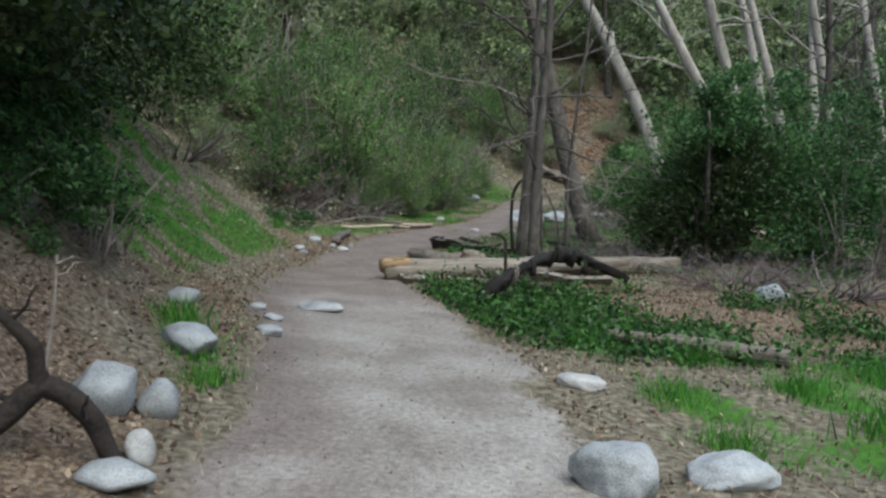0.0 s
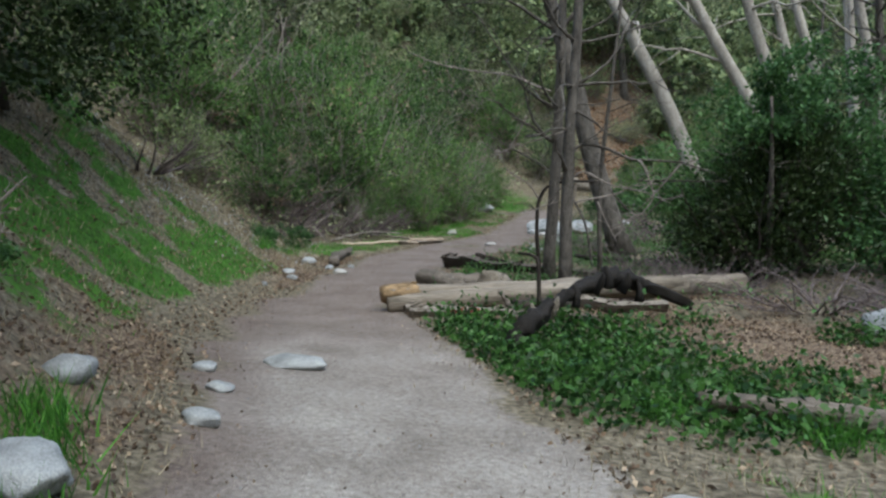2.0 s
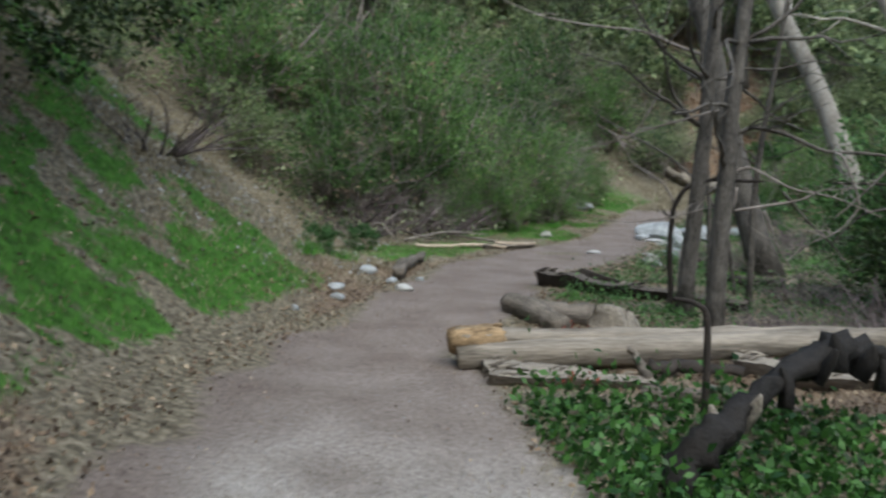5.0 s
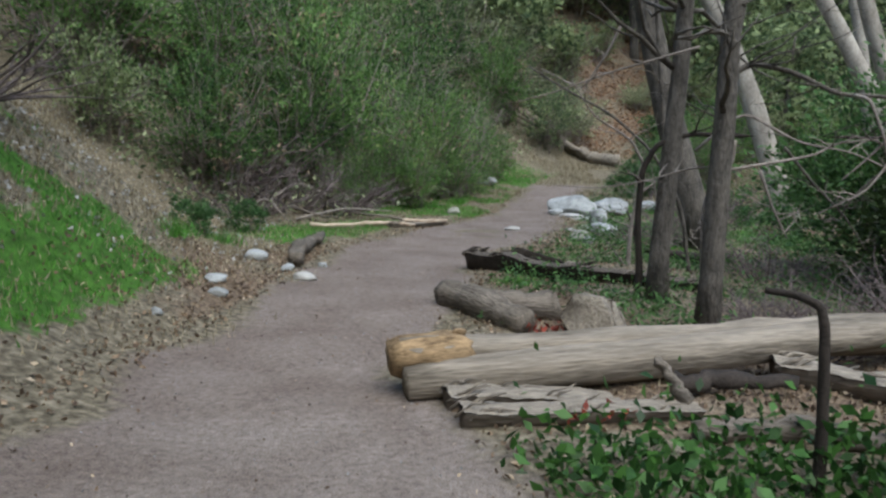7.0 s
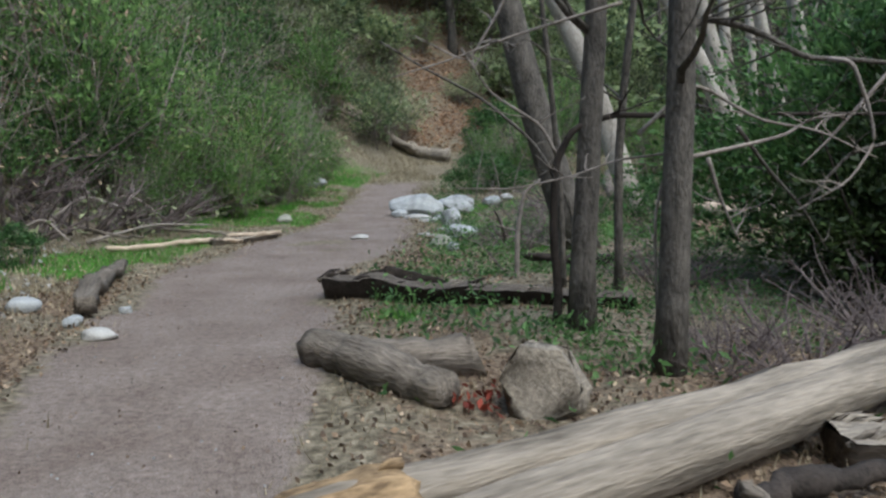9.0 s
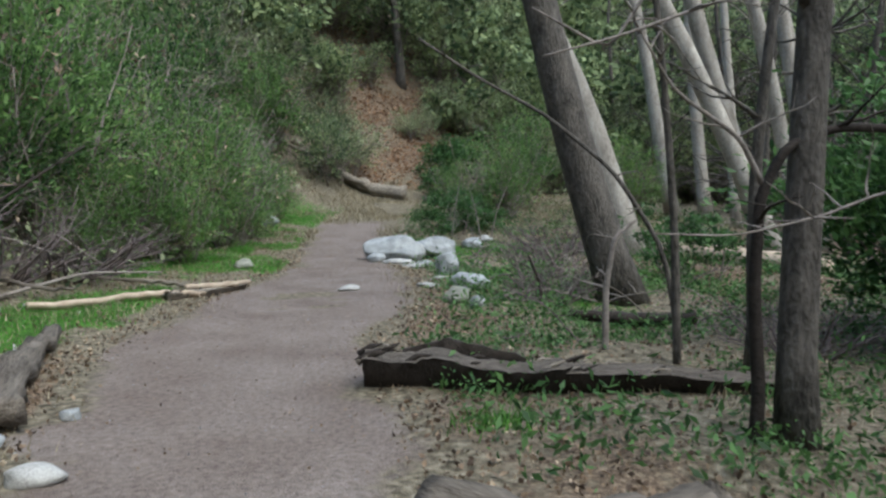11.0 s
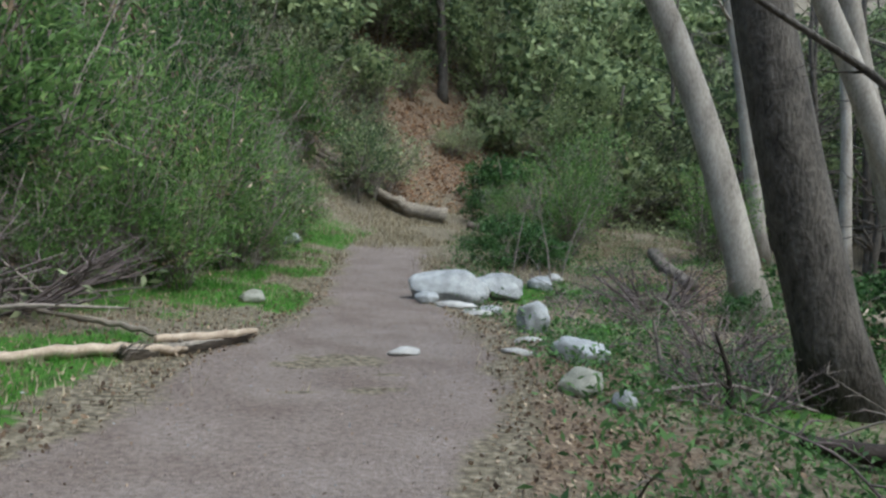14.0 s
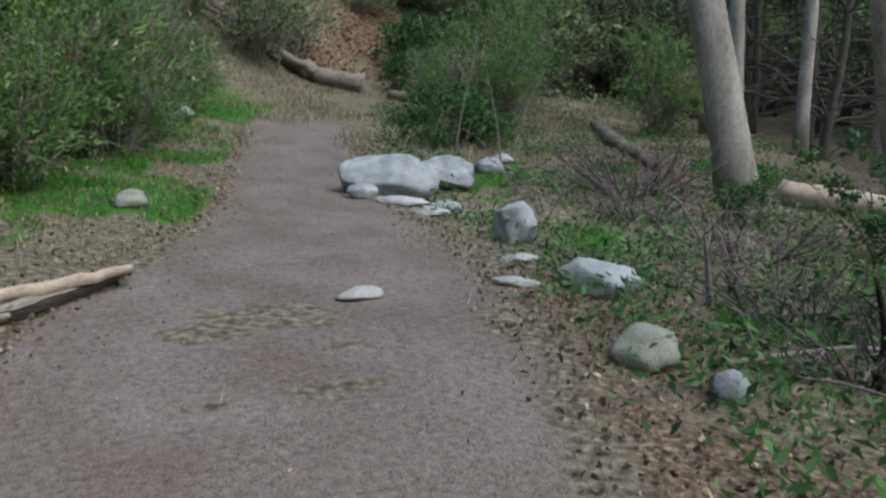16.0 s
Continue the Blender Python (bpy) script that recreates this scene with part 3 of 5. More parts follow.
part("broken_end", indexed_mesh("broken_end", *tube([(-0.05, 0.0, -0.01), (0.03, 0.0, 0.0), (0.12, 0.0, 0.01), (0.22, 0.0, 0.0), (0.32, 0.0, 0.012), (0.42, 0.0, 0.0), (0.5, 0.0, -0.01)], [0.1, 0.132, 0.128, 0.14, 0.132, 0.14, 0.1], 13, 0.2, 4), BROKEN_WOOD), main_log, "orange splintered broken end")
for k, (x, y, z, n) in enumerate([(0.42, -0.05, 0.1, 0.12), (0.46, 0.03, 0.12, 0.1)]):
    part("splinter", indexed_mesh("splinter", *tube([(x, y, z), (x - n * 0.5, y, z + 0.02), (x - n, y - 0.01, z + 0.012)], [0.022, 0.016, 0.004], 5, 0.4, 60 + k), BROKEN_WOOD), main_log)
split_log([(-0.62, 12.5), (-0.1, 12.72), (0.42, 12.92)], 0.26, 0.11, "pale split plank of rotten wood beside a log", 5)
split_log([(-0.5, 12.22), (0.1, 12.36), (0.85, 12.62)], 0.2, 0.12, "grey splintered half log in the litter", 6)
split_log([(1.55, 13.6), (2.1, 13.5), (2.9, 13.55)], 0.34, 0.2, "broad crumbling pale slab of rotten wood", 7)
log("fallen_log", on_ground([(0.75, 12.25), (1.3, 12.3), (1.9, 12.1)], 0.05), [0.06, 0.075, 0.05], LOG_BARK, "short grey branch wood in the litter", 71, 10, 0.25, 0.014)
log("broken_stub", [(0.84, 12.62, gz(0.84, 12.62) - 0.02), (0.74, 12.68, 0.2), (0.62, 12.74, 0.37)], [0.05, 0.045, 0.03], LOG_BARK, "grey broken branch stub leaning on a log", 72, 9, 0.2)
log("fallen_branch", on_ground([(0.8, 13.05), (1.2, 13.2), (1.6, 13.25)], 0.1), [0.06, 0.05, 0.04], DARK_BARK, "dark rotting branch under a log", 73, 9, 0.3, 0.012)
log("fallen_log", on_ground([(-1.05, 15.8), (-0.65, 15.22), (-0.2, 14.62)], 0.1), [0.15, 0.15, 0.11], LOG_BARK, "short forked grey log beside the trail", 8, 16, 0.1, 0.01)
log("fallen_log", on_ground([(-0.8, 15.42), (-0.35, 15.46), (0.1, 15.46)], 0.12), [0.11, 0.13, 0.15], LOG_BARK, "side arm of a forked grey log", 9, 16, 0.1, 0.008)
log("log_round", [(0.42, 14.75, 0.1), (0.36, 14.55, 0.17), (0.3, 14.42, 0.22)], [0.24, 0.25, 0.22], SPLIT_WOOD, "tilted sawn round of grey wood", 10, 12, 0.12)
split_log([(-1.1, 18.32), (-0.4, 18.2), (0.4, 18.02)], 0.36, 0.28, "dark rotten log split open, with a ragged top", 11, ROT_WOOD)
split_log([(0.36, 18.06), (1.2, 17.86), (2.05, 17.6)], 0.36, 0.2, "crumbling dark rotten log end with bleached splinters", 12, ROT_WOOD)
log("bark_slab", on_ground([(-0.75, 18.75), (-0.35, 18.66), (0.2, 18.4)], 0.12), [0.06, 0.16, 0.05], DARK_BARK, "ragged dark slab of bark propped behind a log", 12, 9, 0.4)
log("fallen_log", on_ground([(2.55, 8.8), (3.4, 8.6), (4.35, 8.35)], 0.1), [0.06, 0.105, 0.105], LOG_BARK, "thin grey-brown log lying in the grass", 13, 12, 0.1)
charred = log("rotten_branch", [(1.0, 10.38, gz(1.0, 10.38) + 0.06), (1.1, 10.48, 0.3), (1.22, 10.62, 0.4), (1.37, 10.85, 0.5), (1.67, 11.3, 0.6), (2.0, 11.75, 0.7), (2.25, 12.05, 0.62), (2.5, 12.4, 0.5), (3.1, 12.8, 0.2)],
              [0.07, 0.11, 0.09, 0.05, 0.065, 0.1, 0.085, 0.075, 0.06], CHARRED, "charred crooked rotten log rising out of the ivy", 14, 12, 0.45, 0.011)
for k, (x, z, r) in enumerate([(0.3, 0.36, 0.05), (0.55, 0.42, 0.04), (0.95, 0.5, 0.05), (1.3, 0.6, 0.05), (1.5, 0.66, 0.06), (1.75, 0.58, 0.05), (2.1, 0.44, 0.05)]):
    part("side_stub", indexed_mesh("side_stub", *tube([(x, 0, z - 0.16), (x + 0.05, 0.03 - 0.08 * (k % 2), z - 0.02), (x + 0.02, 0.05 - 0.14 * (k % 2), z + 0.08)], [r, r * 0.8, r * 0.3], 8, 0.4, 95 + k), (CHARRED, SPLIT_WOOD)[k in (0, 1)]), charred)
log("fallen_log", on_ground([(3.0, 41.5), (2.0, 42.2), (1.0, 42.85), (0.0, 43.5), (-1.2, 44.3)], 0.22), [0.3, 0.28, 0.26, 0.24, 0.18], SPLIT_WOOD, "big pale fallen trunk slanting down the leafy slope", 18, 12, 0.25, 0.03)
log("fallen_log", on_ground([(1.6, 42.1), (0.4, 42.9), (-1.0, 43.4), (-2.4, 43.9)], 0.35), [0.1, 0.12, 0.11, 0.07], LOG_WOOD, "thinner grey fallen trunk beside the big one", 181, 9, 0.25, 0.03)
log("fallen_log", on_ground([(3.6, 40.6), (5.0, 40.2), (6.6, 39.9)], 0.15), [0.14, 0.15, 0.12], LOG_BARK, "grey log at the foot of the slope", 182, 9, 0.2, 0.02)
log("fallen_log", on_ground([(6.6, 31.3), (7.3, 34.0), (8.5, 37.0)], 0.14), [0.13, 0.17, 0.16], LOG_BARK, "long grey fallen trunk in the creek bottom", 19, 12, 0.15)
log("fallen_log", on_ground([(6.6, 28.0), (7.4, 26.6), (8.6, 25.0)], 0.2), [0.2, 0.18, 0.16], STICK_WOOD, "pale fallen limb on the leafy flat", 20, 12, 0.15)
log("fallen_log", on_ground([(1.6, 20.95), (2.2, 20.7), (2.9, 20.3)], 0.08), [0.05, 0.09, 0.08], DARK_BARK, "short dark log in the leaf litter", 211, 9, 0.3)
log("root_snag", on_ground([(-3.35, 17.6), (-3.6, 18.5), (-3.8, 19.5), (-3.85, 20.4)], 0.12), [0.08, 0.1, 0.09, 0.06], LOG_BARK, "grey curved branch along the trail edge", 15, 10, 0.4, 0.022)
log("fallen_branch", on_ground([(-4.7, 22.42), (-4.1, 22.78), (-3.5, 23.0), (-3.0, 23.15), (-2.75, 23.4)], 0.07), [0.045, 0.06, 0.055, 0.045, 0.03], STICK_WOOD, "long bleached barkless branch lying on grass", 16, 9, 0.2, 0.01)
split_log([(-3.2, 23.0), (-2.75, 23.5), (-2.3, 24.4)], 0.15, 0.13, "grey splintered branch wood by the trail", 17)
log("fallen_branch", on_ground([(-3.0, 23.3), (-2.5, 23.9), (-2.2, 24.25)], 0.12), [0.035, 0.045, 0.03], STICK_WOOD, "pinkish broken stick beside the trail", 171, 8, 0.25, 0.004)
log("fallen_branch", on_ground([(-4.75, 24.9), (-3.9, 24.35), (-3.3, 23.8), (-2.8, 23.45)], 0.1), [0.02, 0.032, 0.03, 0.02], LOG_WOOD, "thin grey branch lying across the grass", 172, 7, 0.2, 0.01)
log("fallen_branch", on_ground([(-5.6, 23.6), (-4.9, 23.3), (-4.4, 23.35)], 0.16), [0.03, 0.035, 0.02], LOG_BARK, "dark broken branch in front of dead brush", 173, 7, 0.2, 0.014)

# ---- trees ----
def tree(x, y, way, height, base_r, mat, label, seed, branches=10, reach=2.0, crown=None, leaf_mat=None, group="", leaf_size=0.09, flare=1.35, sides=12, kink=0.03, low=0.35, name="tree", split=True):
    """A trunk with limbs; crown: lobes and number of leaves."""
    rng = np.random.default_rng(seed)
    ob = thing(name, x, y, label, "tree", group)
    stem = bend(rng, (0, 0, -0.15), way, height, 14, kink)
    rad = np.interp(np.linspace(0, 1, 15), [0, 0.06, 0.15, 1], [base_r * flare, base_r * 1.05, base_r, base_r * 0.35])
    arms = limbs(rng, stem, rad, branches, reach, low)
    if split:
        part("trunk", indexed_mesh("trunk", *tube(stem, rad, sides, 0.05, seed), mat), ob)
        for arm in arms:
            part("limb", indexed_mesh("limb", *arm, mat), ob)
    else:
        part("trunk", indexed_mesh("trunk", *joined([tube(stem, rad, sides, 0.05, seed)] + arms), mat), ob)
    if crown:
        lobes, count = crown
        part("crown", flat_mesh("crown", leaves(rng, lobes_points(rng, lobes, count), leaf_size), leaf_mat), ob)
    return ob


tree(1.15, 16.4, (0.01, 0.02, 1), 9, 0.105, BARK, "slender grey-brown bare tree beside the trail", 21, 18, 2.2, low=0.25)
tree(1.44, 15.3, (0.07, 0.0, 1), 10, 0.1, BARK, "grey-brown bare tree with drooping branches", 22, 18, 2.4, low=0.28)


def pole(name, points, r0, r1, mat, label, category, seed, twigs=4, reach=0.5):
    """A thin bent stem through the given points, with twigs."""
    rng = np.random.default_rng(seed)
    p = np.array(points, float)
    ob = thing(name, p[0][0], p[0][1], label, category, z=p[0][2])
    q = p - p[0]
    t, tt = np.linspace(0, 1, len(q)), np.linspace(0, 1, len(q) * 4)
    fine = np.stack([np.interp(tt, t, q[:, k]) for k in range(3)], 1)
    fine[1:-1] = (fine[:-2] + fine[1:-1] * 2 + fine[2:]) / 4
    rad = np.linspace(r0, r1, len(fine))
    part("stem", indexed_mesh("stem", *tube(fine, rad, 8, 0.06, seed), mat), ob)
    for arm in limbs(rng, fine, rad, twigs, reach, 0.3, 0.3, 2, 0.45):
        part("twig", indexed_mesh("twig", *arm, mat), ob)
    return ob


pole("hooked_sapling", [(0.95, 16.5, gz(0.95, 16.5) - 0.1), (0.97, 16.5, 0.3), (0.92, 16.5, 0.87), (0.94, 16.5, 1.42), (1.08, 16.47, 1.71), (1.44, 16.5, 1.82), (1.79, 16.4, 1.8), (2.37, 16.4, 1.8), (3.25, 16.4, 1.8), (4.2, 16.4, 1.78)],
     0.045, 0.012, DARK_BARK, "dark sapling bent over in a hook", "sapling", 23, 6, 1.0)
pole("drooping_branch", [(1.56, 15.3, 2.05), (1.55, 15.45, 2.16), (1.58, 15.5, 2.34), (1.76, 15.5, 2.43), (2.11, 15.5, 2.35), (2.51, 15.5, 2.15), (2.86, 15.5, 2.14), (3.31, 15.5, 2.1), (3.83, 15.5, 1.92)], 0.036, 0.012, BARK, "arching bare branch of a grey tree", "branch", 231, 8, 1.0)
pole("pale_twig", [(1.62, 15.4, 1.73), (1.61, 15.4, 1.52), (1.43, 15.4, 1.35), (1.37, 15.4, 1.09), (1.37, 15.4, 0.85), (1.42, 15.4, gz(1.42, 15.4))], 0.016, 0.01, TWIG, "pale dry twig hanging from a trunk", "branch", 232, 2, 0.4)
pole("long_branch", [(1.43, 16.3, 2.69), (1.01, 16.3, 2.57), (0.53, 16.3, 2.43), (0.01, 16.3, 2.24), (-0.42, 16.3, 2.12)], 0.016, 0.005, TWIG, "long thin bare branch reaching over the trail", "branch", 233, 5, 0.6)
pole("long_branch", [(1.17, 16.42, 3.4), (0.86, 16.4, 3.52), (0.47, 16.4, 3.71), (-0.26, 16.4, 3.81), (-0.87, 16.4, 3.94), (-1.42, 16.4, 4.19)], 0.022, 0.007, TWIG, "high bare branch reaching over the trail", "branch", 2331, 8, 0.7)
pole("long_branch", [(1.6, 15.3, 2.9), (1.57, 15.4, 3.08), (1.93, 15.3, 3.03), (2.32, 15.3, 3.13), (2.71, 15.3, 3.06)], 0.02, 0.007, BARK, "crooked bare branch of a grey tree", "branch", 2332, 6, 0.6)
pole("long_branch", [(1.5, 15.35, 1.5), (1.3, 16.0, 1.45), (0.94, 16.0, 1.33), (0.46, 16.0, 1.24), (0.03, 16.0, 1.26)], 0.01, 0.004, TWIG, "bleached bare twig reaching towards the trail", "branch", 2333, 6, 0.5)
pole("long_branch", [(0.95, 16.5, 1.5), (0.81, 16.5, 1.75), (0.4, 16.5, 2.0), (0.16, 16.5, 2.37)], 0.018, 0.006, TWIG, "pale forked twig on a sapling", "branch", 2334, 6, 0.5)
pole("leaning_pole", [(2.0, 19.1, gz(2.0, 19.1) - 0.1), (1.85, 19.2, 0.9), (1.45, 19.45, 1.65), (0.85, 19.7, 2.2), (0.2, 19.8, 2.55), (-0.4, 19.75, 2.9)], 0.03, 0.012, BARK, "thin leaning dead sapling with few twigs", "sapling", 234, 6, 0.5)
pole("thin_sapling", [(1.55, 18.4, gz(1.55, 18.4) - 0.1), (1.5, 18.4, 1.2), (1.38, 18.4, 2.4), (1.25, 18.45, 3.6), (1.2, 18.4, 5.5)], 0.04, 0.022, BARK, "slim dark bare sapling behind a log", "sapling", 235, 5, 0.9)
pole("thin_sapling", [(1.1, 18.85, gz(1.1, 18.85) - 0.1), (1.12, 18.9, 0.6), (1.2, 18.9, 1.05), (1.4, 18.9, 1.2)], 0.035, 0.015, TWIG, "pale bent dead stem", "sapling", 236, 3, 0.4)
pole("hook_stick", [(1.2, 11.7, gz(1.2, 11.7) - 0.05), (1.2, 11.72, 0.4), (1.19, 11.75, 0.8), (1.17, 11.76, 0.9), (1.08, 11.8, 0.94), (0.95, 11.85, 0.95)], 0.032, 0.016, DARK_BARK, "dark stick standing hooked out of the ivy", "branch", 237, 1, 0.2)
pole("bank_snag", [(-0.5, 3.2, gz(-0.5, 3.2) - 0.05), (-0.32, 3.34, 0.78), (-0.2, 3.44, 0.93), (-0.12, 3.52, 0.86), (-0.05, 3.6, 0.72), (0.0, 3.68, gz(0.0, 3.68) - 0.04)], 0.055, 0.045, DARK_BARK, "dark gnarled root arching over the bank", "branch", 238, 2, 0.3)
pole("bank_snag", [(-0.2, 3.44, 0.9), (-0.2, 3.42, 1.1), (-0.26, 3.37, 1.2), (-0.33, 3.33, 1.3)], 0.045, 0.02, DARK_BARK, "dark forked stub rising from a root", "branch", 239, 2, 0.3)
pole("bank_snag", [(-0.18, 3.44, 0.95), (-0.14, 3.47, 1.25), (-0.12, 3.48, 1.5)], 0.012, 0.005, TWIG, "thin pale twig on a root", "branch", 240, 2, 0.2)
tree(2.1, 18.2, (0.02, 0.0, 1), 8, 0.05, BARK, "thin grey bare sapling", 25, 8, 1.5)
tree(2.85, 22.0, (-0.31, 0.1, 1), 12, 0.26, BARK, "thick leaning tree with furrowed grey bark", 26, 12, 4.0, low=0.5)
tree(6.15, 28.3, (-0.34, 0.0, 1), 15, 0.27, PALE_BARK, "leaning pale sycamore with smooth bark", 27, 10, 4, low=0.5)
for k, (x, y, lean, h, r) in enumerate([(9.2, 27.3, -0.44, 15, 0.3), (9.8, 28.4, -0.36, 16, 0.3), (10.4, 28.0, -0.3, 16, 0.24), (12.5, 30, -0.2, 16, 0.28), (12.3, 33.6, -0.1, 16, 0.2),
                                        (11.5, 36, -0.2, 17, 0.3), (14, 38, -0.1, 17, 0.3), (15.5, 34, -0.05, 17, 0.28), (18, 32, 0.03, 17, 0.3)]):
    tree(x, y, (lean, 0.05, 1), h, r * 0.75, PALE_BARK, "tall pale bare sycamore in the creek bottom", 40 + k, 9, 4, group="creek sycamores", low=0.45)

tree(5.1, 16.9, (-0.05, 0, 1), 3.4, 0.07, BARK, "small evergreen tree with deep-green leaves", 62, 5, 1.0,
     ([((-0.3, 0, 3.1), (1.1, 1.0, 0.75)), ((0.8, 0.3, 3.4), (1.2, 1.1, 0.9))], 5000), GREEN_LEAF, leaf_size=0.11)
for k, line in enumerate([[(2.62, 15.4, 2.13), (2.66, 15.2, 2.09), (2.8, 15.2, 1.77), (2.86, 15.2, 1.54), (2.68, 15.2, 1.28), (2.31, 15.2, 1.09)],
                          [(3.35, 15.70, 2.12), (3.12, 15.75, 1.83), (2.89, 15.80, 1.55), (2.72, 15.85, 1.37)],
                          [(3.36, 15.60, 1.56), (2.99, 15.65, 1.47), (2.76, 15.70, 1.19), (2.69, 15.75, 1.00)],
                          [(1.6, 15.5, 1.45), (1.64, 15.4, 1.47), (2.31, 15.4, 1.6), (2.5, 15.4, 1.72), (2.84, 15.4, 1.75)],
                          [(1.31, 15.6, 1.63), (1.72, 15.6, 2.01), (2.22, 15.6, 1.72), (2.7, 15.6, 1.64), (3.17, 15.6, 1.43)],
                          [(2.17, 15.80, 1.68), (2.45, 15.85, 1.36), (2.79, 15.90, 1.04), (3.04, 15.95, 0.70)],
                          [(1.99, 15.90, 1.45), (2.13, 15.95, 1.12), (2.32, 16.00, 0.78)],
                          [(0.70, 17.00, 3.03), (0.56, 17.05, 2.73), (0.30, 17.10, 2.32), (-0.18, 17.15, 2.57)]]):
    pole("bare_twig", line, 0.018, 0.006, (TWIG, BARK)[k % 3 == 2], "pale bare twig drooping beside the trunks", "branch", 400 + k, 4, 0.45)
# oak on the bank, overhanging; high forward lobes are unseen, added to shade the bank
tree(-3.3, 5.9, (0.1, 0, 1), 4.5, 0.16, DARK_BARK, "dark evergreen oak overhanging the bank, with unseen crown lobes added for shade", 60, 8, 1.8,
     ([((0.5, 0.3, 1.0), (1.3, 1.4, 1.1)), ((0.5, 0.2, 2.8), (2.0, 1.8, 1.4)), ((-1.2, 1.0, 2.5), (1.6, 1.8, 1.6)), ((1.5, -1.4, 3.3), (2.0, 2.2, 0.9)), ((0.6, -1.2, 0.7), (0.9, 1.0, 0.8)), ((1.6, -0.3, 1.5), (0.8, 1.0, 1.0)), ((1.3, -1.3, 1.3), (0.7, 0.9, 0.8)), ((1.0, -3.0, 2.9), (1.8, 1.8, 0.8)), ((2.5, -2.1, 1.9), (1.6, 1.7, 0.6)), ((1.9, -3.6, 2.0), (1.7, 1.6, 0.7)), ((1.4, -0.6, 0.7), (0.7, 0.9, 0.6))], 48000), OAK_LEAF, leaf_size=0.1)
tree(-5.9, 11.4, (0.1, 0, 1), 6.0, 0.22, DARK_BARK, "dark evergreen oak on the slope", 61, 10, 2.5,
     ([((1.5, -1.3, 0.9), (1.9, 2.0, 1.0)), ((0.5, 1.2, 1.0), (2.0, 1.8, 1.1)), ((2.0, -3.2, 1.8), (1.8, 1.8, 1.2)), ((0.6, -1.0, 1.6), (2.3, 2.2, 1.5)), ((-1.5, 1.5, 4.0), (2.5, 2.5, 2.4)), ((0.6, 0.8, 3.6), (2.6, 2.4, 2.0)), ((1.6, -2.4, 3.2), (2.2, 2.0, 1.5))], 38000), OAK_LEAF, leaf_size=0.11)


def shoots(rng, lobes, count, per, size, slim):
    """Arching leafy shoots that rise through egg-shaped lobes: leaf faces and the shoots' lines."""
    vol = np.array([r[0] * r[1] * r[2] for _, r in lobes]) ** 0.67
    pick = rng.choice(len(lobes), count, p=vol / vol.sum())
    c, r = np.array([lobes[i][0] for i in pick], float), np.array([lobes[i][1] for i in pick], float)
    out = unit(rng.normal(size=(count, 3)) + np.array([0, 0, 0.35]))
    tip = c + out * r * rng.uniform(0.55, 1.12, (count, 1))
    tip[:, 2] = np.maximum(tip[:, 2], 0.08)
    root = np.stack([c[:, 0] * 0.7, c[:, 1] * 0.7, c[:, 2] * 0.3], 1) + rng.normal(size=(count, 3)) * 0.15
    t = rng.uniform(0.38, 1.03, (count, per, 1))
    span = np.linalg.norm(tip - root, axis=1)[:, None, None]
    rise = np.array([0, 0, 1.0]) * span * 0.22
    p = root[:, None] * (1 - t) + tip[:, None] * t + rise * np.sin(math.pi * t) + rng.normal(size=(count, per, 3)) * (0.03 + 0.05 * t)
    way = unit((tip - root)[:, None] / span + rng.normal(size=(count, per, 3)) * 0.55).reshape(-1, 3)
    p = p.reshape(-1, 3)
    b = unit(np.cross(way, rng.normal(size=way.shape)))
    s = size * rng.uniform(0.6, 1.35, (len(p), 1))
    up = np.cross(way, b) * s * 0.1
    quads = np.stack([p - way * s * 0.5, p + b * s * slim * 0.5 + up, p + way * s * 0.5, p - b * s * slim * 0.5 + up], 1)
    lines = []
    for k in range(0, count, max(1, count // 70)):
        u = np.linspace(0, 1, 5)[:, None]
        line = root[k] * (1 - u) + tip[k] * u + rise[k] * np.sin(math.pi * u)
        lines.append(tube(line, np.linspace(0.012, 0.004, 5), 3))
    return quads, lines


def bush(x, y, lobes, count, mat, twig, label, seed, leaf_size=0.07, stems=14, height=2.0, group="", slim=0.4, name="bush", hollow=0.5, spread=(0.1, 0.6), dry=0, arching=0):
    """A shrub on many stems; arching: leaves to a shoot, 0 for plain clumps."""
    rng = np.random.default_rng(seed)
    ob = thing(name, x, y, label, "bush", group)
    rods, faces = [], None
    for _ in range(stems):
        a, s = rng.uniform(0, 2 * math.pi), rng.uniform(*spread)
        r0 = rng.uniform(0.012, 0.03)
        b = bend(rng, (math.cos(a) * 0.4, math.sin(a) * 0.4, -0.1), (math.cos(a) * s, math.sin(a) * s, 1), height * rng.uniform(0.7, 1.1), 7, 0.12)
        rods.append(tube(b, np.linspace(r0, r0 * 0.3, len(b)), 5))
        rods += limbs(rng, b, np.linspace(r0, r0 * 0.3, len(b)), 3, height * 0.4, 0.2, 0.5, 2, 0.6)
    if count and arching:
        faces, lines = shoots(rng, lobes, count // arching, arching, leaf_size, slim)
        rods += lines
    elif count:
        faces = leaves(rng, lobes_points(rng, lobes, count, hollow), leaf_size, slim)
    tagged(part("branchwork", indexed_mesh("branchwork", *joined(rods), twig), ob), kind="stuff")
    if count:
        part("foliage", flat_mesh("foliage", faces, mat), ob)
    if dry:
        tagged(part("dry_foliage", flat_mesh("dry_foliage", leaves(rng, lobes_points(rng, lobes, dry, hollow), leaf_size, slim), FALLEN), ob), "withered brown leaves", kind="stuff")
    return ob


